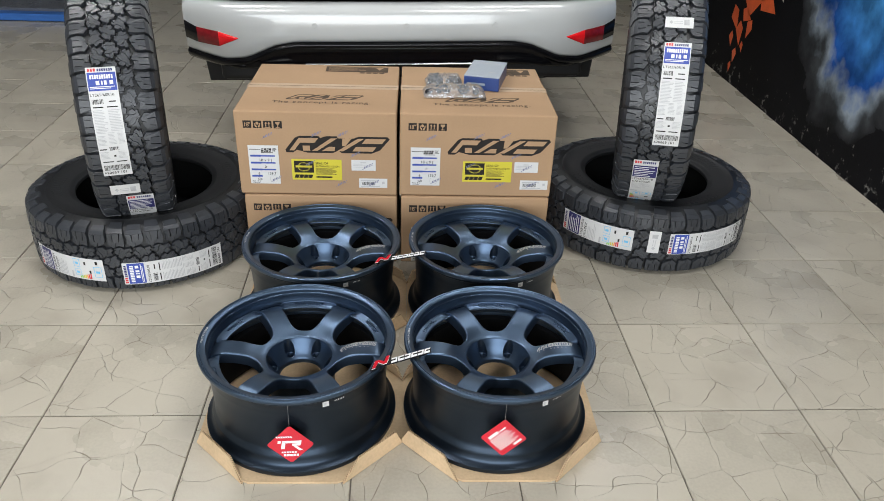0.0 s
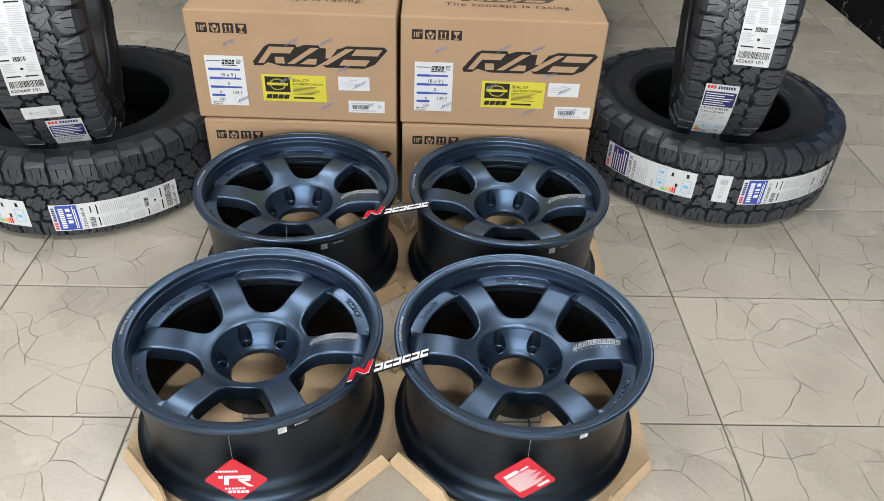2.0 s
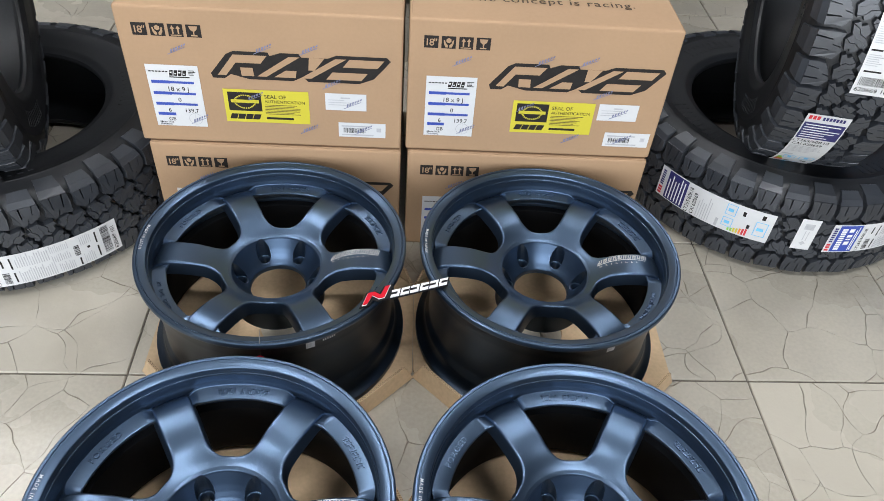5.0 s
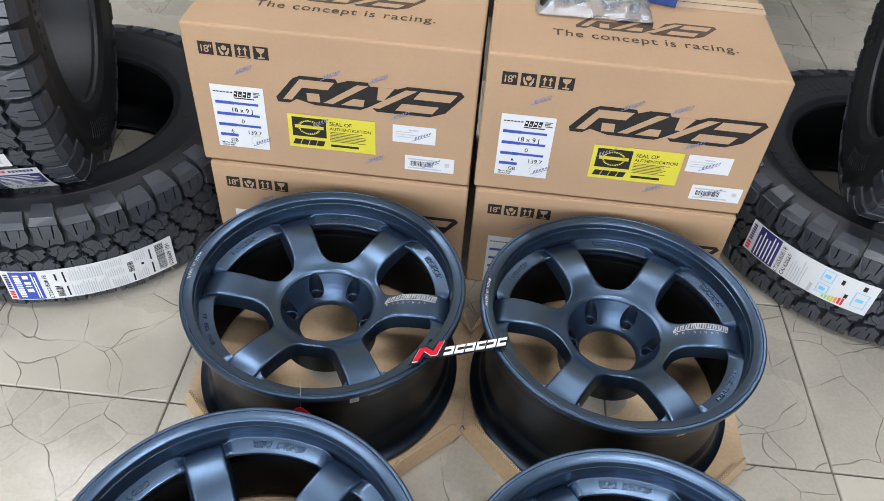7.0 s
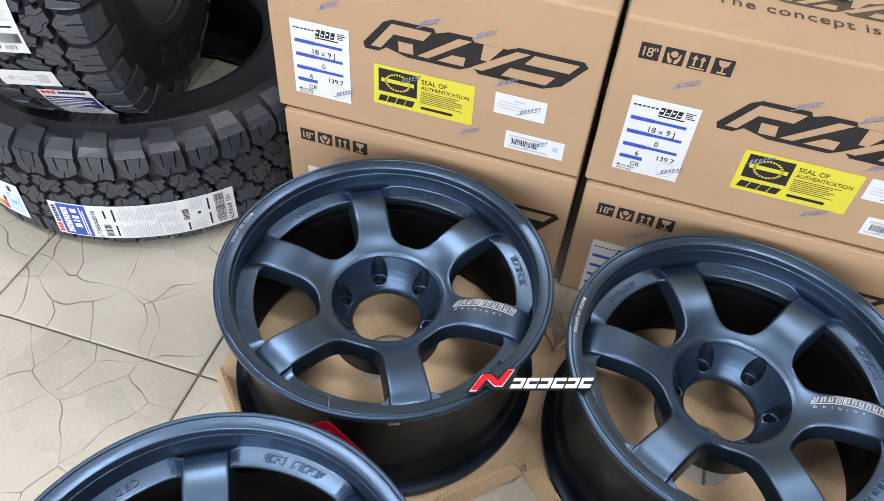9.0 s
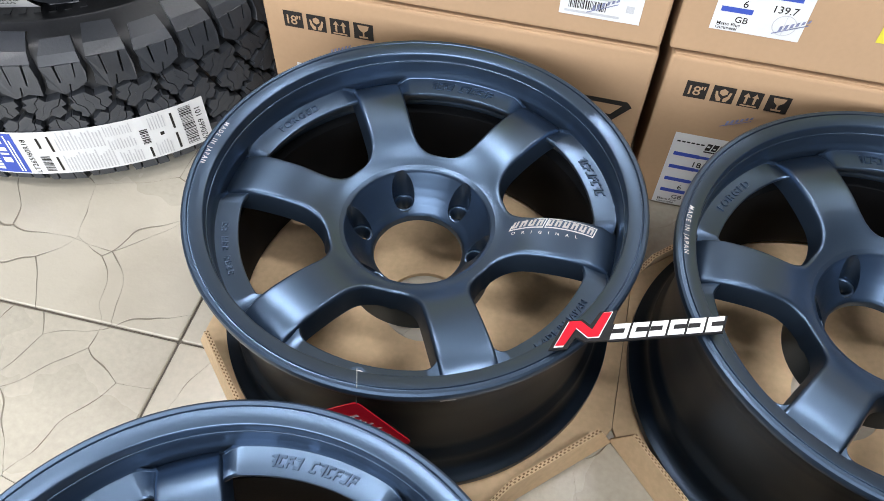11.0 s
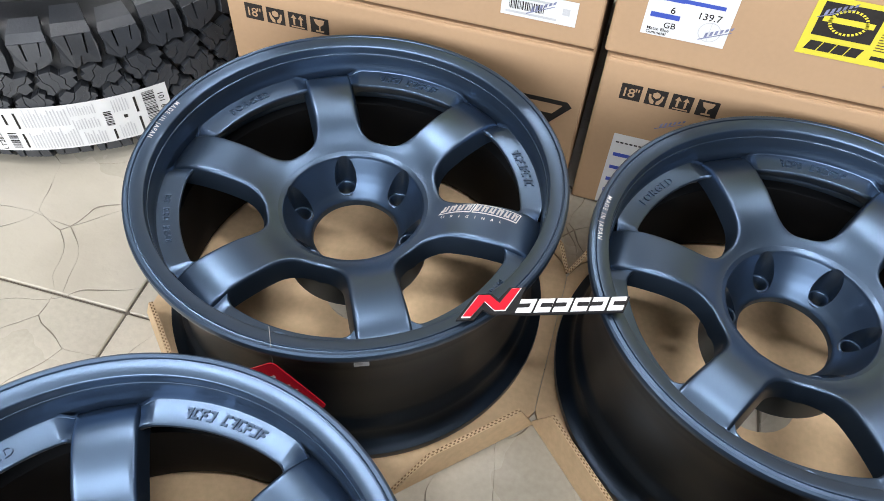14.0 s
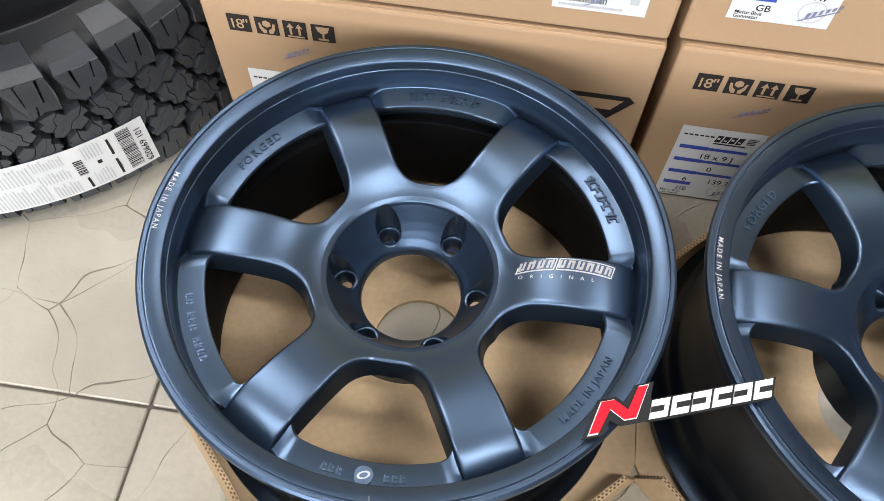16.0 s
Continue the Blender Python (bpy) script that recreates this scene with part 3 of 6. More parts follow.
RIM_FRONT = [(0.2200, -0.085), (0.2203, -0.0400), (0.2205, -0.0368), (0.2211, -0.0345), (0.2217, -0.0315), (0.2220, -0.0275), (0.2222, -0.0215), (0.2223, -0.0165), (0.2225, -0.0158), (0.2231, -0.0154), (0.2233, -0.0147), (0.2234, -0.0110), (0.2236, -0.0070), (0.2239, -0.0046), (0.2247, -0.0037),
             (0.2375, -0.0008), (0.2382, -0.0022), (0.2390, -0.0022), (0.2397, -0.0006), (0.2430, 0.0), (0.2452, -0.0016), (0.2460, -0.0050), (0.2455, -0.0105), (0.2435, -0.0140)]
RIM_BACK = [(0.2435, -0.0140), (0.2360, -0.0165), (0.2325, -0.0180), (0.2318, -0.0225), (0.2322, -0.0260), (0.2300, -0.0290), (0.2290, -0.0500), (0.2262, -0.0600), (0.2232, -0.0900), (0.2205, -0.1300), (0.2200, -0.1680),
            (0.2218, -0.1800), (0.2268, -0.1860), (0.2280, -0.1960), (0.2290, -0.2080), (0.2335, -0.2150), (0.2405, -0.2190), (0.2452, -0.2220), (0.2460, -0.2290), (0.2445, -0.2345), (0.2400, -0.2360), (0.2330, -0.2350)]
RIM_IN = [(0.2330, -0.2350), (0.2255, -0.2250), (0.2190, -0.2080), (0.2150, -0.1800), (0.2110, -0.1300), (0.2095, -0.0900), (0.2130, -0.0880), (0.2200, -0.0850)]


def make_wheel(label, m, group):
    w = thing("alloy_wheel", label, "wheel rim", m @ Matrix.Scale(0.991, 4), group)
    up = lambda pr: [(r, LIP + z) for r, z in pr]
    for nm, prof, mt in (("rim_lip", RIM_FRONT, WHEEL), ("rim_barrel", RIM_BACK, BARREL), ("barrel_inside", RIM_IN, WHEEL_IN_SHADE)):
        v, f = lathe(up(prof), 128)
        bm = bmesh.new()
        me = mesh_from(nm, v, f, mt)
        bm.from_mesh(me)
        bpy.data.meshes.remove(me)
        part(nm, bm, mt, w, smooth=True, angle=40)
    sp = spoke_mesh()
    first = part("spoke", sp, WHEEL, w, smooth=True, angle=38)
    for k in range(1, 6):
        o = part("spoke", first.data, None, w)
        o.rotation_euler.z = radians(60 * k)
    hub = part("hub", hub_mesh(), WHEEL, w, smooth=True, angle=32)
    seat_v, seat_f = lathe([(0.0070, -0.016), (0.0070, -0.0075), (0.0100, -0.0010), (0.0106, 0.0008), (0.0112, 0.0012), (0.0128, 0.0012), (0.0135, 0.0004)], 32)
    seat_me = mesh_from("nut_seat", [(x, y, z + LIP + POCKET_Z) for x, y, z in seat_v], seat_f, WHEEL, True)
    for k in range(6):
        o = part("nut_seat", seat_me, None, hub)
        o.location = (HOLE_R * math.cos(radians(60 * k)), HOLE_R * math.sin(radians(60 * k)), 0)
    pm = pad_mesh()
    pad0 = None
    rng = random.Random(5)
    for k in range(6):
        ang = 30 + 60 * k
        if pad0 is None:
            pad0 = part("pad", pm, WHEEL, w, "raised land with embossed letters", smooth=True, angle=30)
            o = pad0
        else:
            o = part("pad", pad0.data, None, w, "raised land with embossed letters")
        o.rotation_euler.z = radians(ang)
        def pad_fn(outward, radius):
            ring = arc_map(radius, 0, 0, outward)

            def f(u, v, h=0.0):
                p = ring(u, v, 0)
                p.z = LIP + pad_z(math.hypot(p.x, p.y)) + h
                return p
            return f
        if k in (0, 1):
            n = 11 if k == 1 else 8
            lw = 0.0060 if k == 1 else 0.0064
            polys = []
            for i in range(n):
                if k == 1 and i == 4:
                    continue
                u = (i - n / 2) * lw * 1.18
                side = (u, u + lw * 0.30) if i % 3 else (u + lw * 0.60, u + lw * 0.92)
                polys.append(slant_rect(side[0], 0, side[1], 0.0105, 0.22))
                polys.append(slant_rect(u + lw * 0.02, 0.0082, u + lw * 0.92, 0.0105, 0.22))
                if i % 2:
                    polys.append(slant_rect(u + lw * 0.02, 0.0, u + lw * 0.92, 0.0024, 0.22))
                else:
                    polys.append(slant_rect(u + lw * 0.25, 0.0040, u + lw * 0.92, 0.0062, 0.22))
            part("embossing", print_mesh("embossing", polys, WHEEL, pad_fn(True, 0.2030), -0.0002, 0.0019), None, o)
        elif k == 2:
            part("embossing", text_mesh("embossing", "FORGED", 0.0128, WHEEL, pad_fn(True, 0.2035), 0, 0, -0.0002, 0.0019, 1.25, align="CENTER"), None, o)
        elif k == 5:
            part("embossing", text_mesh("embossing", "MADE IN JAPAN", 0.0098, WHEEL, pad_fn(False, 0.2115), 0, 0, 0.0, 0.0021, 1.15, align="CENTER"), None, o)
        else:
            fn = pad_fn(False, 0.2125)
            polys = []
            for i in range(11):
                if k == 4 and 3 <= i <= 7 or k == 3 and i in (2, 6):
                    continue
                u = (i - 5.5) * 0.0068
                polys.append(rect(u, 0, u + 0.0016, 0.0068))
                polys.append(rect(u + 0.0024, 0.0, u + 0.0046, 0.0016))
                polys.append(rect(u + 0.0024, 0.0040, u + 0.0046, 0.0056))
            part("embossing", print_mesh("embossing", polys, WHEEL, fn, -0.0004, 0.0018), None, o)
            if k == 4:
                # round boss with a pale ring printed on it
                ring = [(0.0082 * math.cos(math.pi * i / 16), 0.0038 + 0.0082 * math.sin(math.pi * i / 16)) for i in range(32)]
                boss = part("emblem_boss", print_mesh("emblem_boss", [ring], WHEEL, fn, -0.0006, 0.0026), None, o)
                loop = []
                for i in range(24):
                    q = []
                    for j, e in ((i, 1.0), (i + 1, 1.0), (i + 1, 0.62), (i, 0.62)):
                        x, y = 0.0060 * e * math.cos(math.pi * j / 12), 0.0034 * e * math.sin(math.pi * j / 12)
                        q.append((x * 0.9 - y * 0.4, 0.0038 + x * 0.4 + y * 0.9))
                    loop.append(q)
                part("emblem_ring", print_mesh("emblem_ring", loop, WHITE_INK, fn, 0.0024), None, boss, "white printed ring")
    ring_fn = arc_map(0.2369, 0, 179.5, False)

    def lip_fn(u, v, h=0.0):
        p = ring_fn(u, v, h)
        p.z += LIP - 0.0008 + (math.hypot(p.x, p.y) - 0.2375) * 0.225
        return p
    # painted letters on the lip and the mark on one spoke
    part("lip_letters", text_mesh("lip_letters", "MADE IN JAPAN", 0.0071, WHITE_INK, lip_fn, 0, 0, 0.0004, 0, 1.36, align="CENTER"), None, w, "white printed letters")

    def spoke_fn(u, v, h=0.0):
        return Vector((0.146 + u, 0.004 + v, LIP + face_z(0.146 + u) + h))
    frame_q, dark_q, fill = [], [], []

    def bend(u):
        """The mark rises in a shallow bow along the spoke."""
        return 0.0030 + 0.0034 * math.sin(math.pi * (u + 0.043) / 0.092)
    for u0, u1, n in ((-0.0430, -0.0075, 4), (-0.0060, 0.0470, 6)):
        lw = (u1 - u0) / n
        for i in range(n):
            a, c = u0 + i * lw, u0 + (i + 1) * lw
            la, lc = bend(a), bend(c)
            fr = [(a, la), (c, lc), (c + 0.0034, lc + 0.0136), (a + 0.0034, la + 0.0136)]
            frame_q.append(fr)
            ia, ic = (0.0011 if i == 0 else 0.0), (0.0011 if i == n - 1 else 0.0)
            dark_q.append([(a + ia + 0.0003, la + 0.0012), (c - ic + 0.0003, lc + 0.0012), (c - ic + 0.0031, lc + 0.0124), (a + ia + 0.0031, la + 0.0124)])
            x0, x1 = a + 0.0012 + ia * 0.6, c - 0.0004 - ic * 0.6
            wd = x1 - x0
            fill.append([(x0, la + 0.0022), (x0 + wd * 0.34, la + 0.0022), (x0 + wd * 0.34 + 0.0023, la + 0.0114), (x0 + 0.0023, la + 0.0114)])
            fill.append([(x0 + wd * 0.56, lc + 0.0022), (x0 + wd * 0.88, lc + 0.0022), (x0 + wd * 0.88 + 0.0023, lc + 0.0114), (x0 + wd * 0.56 + 0.0023, lc + 0.0114)])
            h = 0.0084 if i % 2 else 0.0022
            fill.append([(x0 + wd * 0.3 + h * 0.25, la + h), (x0 + wd * 0.6 + h * 0.25, lc + h), (x0 + wd * 0.6 + h * 0.25 + 0.0006, lc + h + 0.0028), (x0 + wd * 0.3 + h * 0.25 + 0.0006, la + h + 0.0028)])
    mark = part("spoke_mark", print_mesh("spoke_mark", frame_q, WHITE_INK, spoke_fn, 0.0006, 0, 0.004), None, w, "white printed mark on the spoke")
    part("mark_gap", print_mesh("mark_gap", dark_q, WHEEL, spoke_fn, 0.0010, 0, 0.004), None, mark)
    part("mark_fill", print_mesh("mark_fill", fill, SILVER_PRINT, spoke_fn, 0.0014, 0, 0.004), None, mark)
    part("mark_letters", text_mesh("mark_letters", "ORIGINAL", 0.0056, WHITE_INK, spoke_fn, -0.040, -0.0026, 0.0006, 0, 3.3), None, mark)
    # paper batch label and stamped code on the barrel
    fn = tread_map(0.2302, -67)
    bl = part("batch_label", print_mesh("batch_label", [rect(-0.0075, LIP - 0.044, 0.0075, LIP - 0.030)], PAPER, fn, 0.0004), None, w, "small white paper label")
    part("label_print", print_mesh("label_print", bars(-0.006, LIP - 0.032, 0.006, 4, 0.0012, 0.0012, rng), GREY_PRINT, fn, 0.0008), None, bl)
    code = [rect(0.022 + i * 0.0042, LIP - 0.036, 0.0235 + i * 0.0042, LIP - 0.032) for i in range(6)]
    part("stamped_code", print_mesh("stamped_code", code, WHITE_INK, fn, 0.0004), None, w)
    return w


def hang_tag(m, back=False, label=""):
    """Red diamond tag on a thread; local x right, z up, hanging at y = 0 in front of the barrel."""
    t = thing("hang_tag", label, "tag", m)
    s = 0.0385
    bm = box_bm(-s, -0.0006, -s, s, 0.0006, s)
    vert = [e for e in bm.edges if abs(e.verts[0].co.y - e.verts[1].co.y) > 0.0005]
    bmesh.ops.bevel(bm, geom=vert, offset=0.006, segments=4, affect="EDGES", profile=0.5)
    turn = pose(0, 0, -0.0540, 0, 45, 0)
    bmesh.ops.transform(bm, matrix=turn, verts=bm.verts)
    part("card", bm, RED_TAG, t)
    o = turn @ Vector((0, -0.0008, 0))
    fn = plane_map(o, turn.to_3x3() @ Vector((1, 0, 0)), turn.to_3x3() @ Vector((0, 0, 1)))
    rng = random.Random(9)
    if back:
        fn = plane_map(o, turn.to_3x3() @ Vector((0, 0, 1)), turn.to_3x3() @ Vector((-1, 0, 0)))
        polys = [rect(-0.022, 0.015, 0.002, 0.022), rect(0.006, 0.016, 0.020, 0.019)]
        polys += bars(-0.025, 0.012, 0.026, 9, 0.0018, 0.0018, rng, 1.0)
        polys += [rect(0.004, -0.027, 0.024, -0.022)]
    else:
        fn = plane_map(o, (1, 0, 0), (0, 0, 1))
        k = 0.15
        polys = [slant_rect(-0.017, -0.010, -0.010, 0.008, k), slant_rect(-0.017, 0.004, 0.013, 0.010, k), slant_rect(0.003, -0.002, 0.019, 0.003, k), slant_rect(0.013, 0.001, 0.020, 0.010, k),
                 [(0.004, -0.002), (0.011, -0.002), (0.024, -0.014), (0.016, -0.014)], slant_rect(-0.025, 0.004, -0.019, 0.010, k)]
        polys += [slant_rect(-0.017 + i * 0.0045, 0.017, -0.0137 + i * 0.0045, 0.021, -0.5) for i in range(7)]
        polys += [slant_rect(-0.018 + i * 0.005, -0.020, -0.0145 + i * 0.005, -0.016, 0.0) for i in range(6)]
        polys += [slant_rect(-0.014 + i * 0.006, -0.028, -0.0092 + i * 0.006, -0.0225, 0.0) for i in range(5)]
    polys = [[(x * 1.2, y * 1.2) for x, y in p] for p in polys]
    part("print", print_mesh("print", polys, SIGN_WHITE, fn, 0.0004), None, t)
    bm = bmesh.new()
    bmesh.ops.create_cone(bm, cap_ends=True, segments=6, radius1=0.0004, radius2=0.0004, depth=0.062)
    bmesh.ops.translate(bm, vec=(0, 0, 0.028), verts=bm.verts)
    part("thread", bm, STRING, t)
    return t


def shop_sign(m, label):
    """Black acrylic sign cut to the outline of a red slanted mark and six white slanted letters."""
    s = thing("lettered_sign", label, "sign", m, "signs lying across wheel lips")
    fn = plane_map((0, 0, 0), (1, 0, 0), (0, 1, 0))
    red = [(x, y * 0.60) for x, y in [(-0.0850, -0.024), (-0.0765, -0.024), (-0.0615, 0.0045), (-0.0530, -0.013), (-0.0430, -0.013), (-0.0245, 0.028), (-0.0330, 0.028), (-0.0475, -0.001), (-0.0560, 0.016), (-0.0670, 0.016)]]
    cx, cy = sum(p[0] for p in red) / 10, sum(p[1] for p in red) / 10
    grow = [(-0.0915, -0.0172), (-0.0740, -0.0172), (-0.0640, -0.006), (-0.0560, -0.0115), (-0.036, -0.0115), (-0.032, -0.0127), (0.0750, -0.0127), (0.0855, 0.0050), (-0.026, 0.0050), (-0.0180, 0.0195), (-0.0350, 0.0195), (-0.0475, 0.006), (-0.0535, 0.0125), (-0.0695, 0.0125)]
    part("backing", print_mesh("backing", [grow], SIGN_BLACK, fn, 0, 0.003), None, s)
    edge = [(cx + (x - cx) * 1.05, cy + (y - cy) * 1.07) for x, y in red]
    part("white_edge", print_mesh("white_edge", [edge], SIGN_WHITE, fn, 0.003, 0.0012), None, s, "white edge of the red mark")
    part("red_mark", print_mesh("red_mark", [red], SIGN_RED, fn, 0.0042, 0.0012), None, s, "red zigzag mark")
    for i in range(6):
        u, k = -0.027 + i * 0.0182, 0.55
        w = 0.0158
        lo, hi = -0.0112, 0.0036
        blk = part("white_block", print_mesh("white_block", [slant_rect(u, lo, u + w, hi, k)], SIGN_WHITE, fn, 0.003, 0.002), None, s)
        slot = [slant_rect(u + (0.0042 if i % 2 else 0.0), -0.0064, u + w - (0.0 if i % 2 else 0.0042), -0.0018, k)]
        part("dark_slot", print_mesh("dark_slot", slot, SIGN_BLACK, fn, 0.0052, 0.0003), None, blk)
    return s


def card_tray(m, label):
    """Square of double-wall card with its corners folded up and a round hole in the middle."""
    t = thing("card_tray", label, "cardboard", m, "card trays under the wheels")
    H, c, th = 0.2545, 0.137, 0.006
    outer = [(H - c, -H), (H, -H + c), (H, H - c), (H - c, H), (-H + c, H), (-H, H - c), (-H, -H + c), (-H + c, -H)]
    seg = 64
    hole = [(0.052 * math.cos(2 * math.pi * i / seg), 0.052 * math.sin(2 * math.pi * i / seg)) for i in range(seg)]
    ring = []
    for x, y in hole:
        a = math.atan2(y, x)
        best = 9.0
        for (x0, y0), (x1, y1) in zip(outer, outer[1:] + outer[:1]):
            dx, dy = x1 - x0, y1 - y0
            den = math.cos(a) * dy - math.sin(a) * dx
            if abs(den) > 1e-9:
                s = (x0 * dy - y0 * dx) / den
                if s > 0:
                    px, py = s * math.cos(a), s * math.sin(a)
                    if min(x0, x1) - 1e-6 <= px <= max(x0, x1) + 1e-6 and min(y0, y1) - 1e-6 <= py <= max(y0, y1) + 1e-6:
                        best = min(best, s)
        ring.append((best * math.cos(a), best * math.sin(a)))
    verts = [(x, y, th) for x, y in hole] + [(x, y, th) for x, y in ring] + [(x, y, 0) for x, y in hole] + [(x, y, 0) for x, y in ring]
    faces = []
    for i in range(seg):
        j = (i + 1) % seg
        faces += [(i, seg + i, seg + j, j), (2 * seg + i, i, j, 2 * seg + j), (seg + i, 3 * seg + i, 3 * seg + j, seg + j)]
    part("base_sheet", mesh_from("base_sheet", verts, faces, CARD_TRAY), None, t)
    for k in range(4):
        a, b = outer[2 * k], outer[2 * k + 1]
        e = Vector((b[0] - a[0], b[1] - a[1], 0))
        L = e.length
        e.normalize()
        n_out = Vector((e.y, -e.x, 0))
        tilt = radians(72 - 6 * k)
        rise = n_out * -math.cos(tilt) * 0.25 + Vector((0, 0, math.sin(tilt)))
        rise.normalize()
        nn = e.cross(rise)
        o = Vector((a[0], a[1], 0.0005))
        hgt = 0.044
        inset = (0.020, 0.055) if k % 2 else (0.055, 0.020)
        quad = [(0.0, 0), (L, 0), (L - inset[1], hgt), (inset[0], hgt)]
        fn = lambda u, v, h=0.0, o=o, e=e, r=rise, n=nn: o + e * u + r * v + n * h
        flap = part("corner_flap", print_mesh("corner_flap", [quad], CARD_TRAY, fn, -th / 2, th, 9), None, t)
        flutes = []
        for (u0, v0), (u1, v1) in ((quad[3], quad[2]), (quad[0], quad[3]), (quad[2], quad[1])):
            Ld = math.hypot(u1 - u0, v1 - v0)
            cnt = int(Ld / 0.0052)
            for i in range(cnt):
                for row in (0, 1):
                    s0, s1 = (i + 0.5 * row) / cnt, (i + 0.5 * row + 0.5) / cnt
                    pu = lambda s: (u0 + (u1 - u0) * min(s, 1), v0 + (v1 - v0) * min(s, 1))
                    dn = Vector((-(v1 - v0), u1 - u0)) / Ld
                    if dn.y < 0:
                        dn = -dn
                    A, B = pu(s0), pu(s1)
                    h0, h1 = -th / 2 + 0.0008 + row * 0.0026, -th / 2 + 0.0026 + row * 0.0026
                    flutes.append([fn(A[0] + dn.x * 0.0004, A[1] + dn.y * 0.0004, h0), fn(B[0] + dn.x * 0.0004, B[1] + dn.y * 0.0004, h0), fn(B[0] + dn.x * 0.0004, B[1] + dn.y * 0.0004, h1), fn(A[0] + dn.x * 0.0004, A[1] + dn.y * 0.0004, h1)])
        vv = [p for q in flutes for p in q]
        part("flute_edge", mesh_from("flute_edge", vv, [(4 * i, 4 * i + 1, 4 * i + 2, 4 * i + 3) for i in range(len(flutes))], CARD_EDGE), None, flap)
    return t


WHEELS = [(-0.0735, 2.095, 0), (0.4325, 2.100, 0), (-0.067, 2.601, 0), (0.441, 2.612, -1)]
wl = "matte blue-gunmetal six-spoke alloy wheel lying on card"
w0 = make_wheel(wl, pose(WHEELS[0][0], WHEELS[0][1], 0.007, 0, 0, WHEELS[0][2]), "four alloy wheels on card trays")
for x, y, a in WHEELS[1:]:
    copy_thing(w0, pose(x, y, 0.007, 0, 0, a) @ Matrix.Scale(0.991, 4))
tr0 = card_tray(pose(-0.066, 2.092, 0.001), "brown corrugated card tray with folded corners on tiles")
for x, y, a in ((0.441, 2.096, 0.0), (-0.060, 2.602, 0.0), (0.450, 2.604, 0.0)):
    copy_thing(tr0, pose(x, y, 0.001, 0, 0, a))
hang_tag(pose(-0.0660, 2.095 - 0.2385, 0.164, -3, 0, 3), False, "red diamond paper tag with white print on thread")
hang_tag(pose(0.4260, 2.100 - 0.2385, 0.180, -3, 0, -2), True, "red diamond paper tag showing its small print")
hang_tag(pose(-0.055, 2.601 - 0.2385, 0.212, -3, 4, 3), True, "red diamond paper tag hanging on rear wheel barrel")
shop_sign(pose(0.176, 2.485, 0.2424, 0, 0, 20) @ Matrix.Scale(0.96, 4), "black acrylic sign with red and white shapes bridging wheels")
shop_sign(pose(0.186, 2.006, 0.2424, 0, 0, 25) @ Matrix.Scale(0.96, 4), "black acrylic sign with red and white shapes on front wheels")

# ---- cartons ----


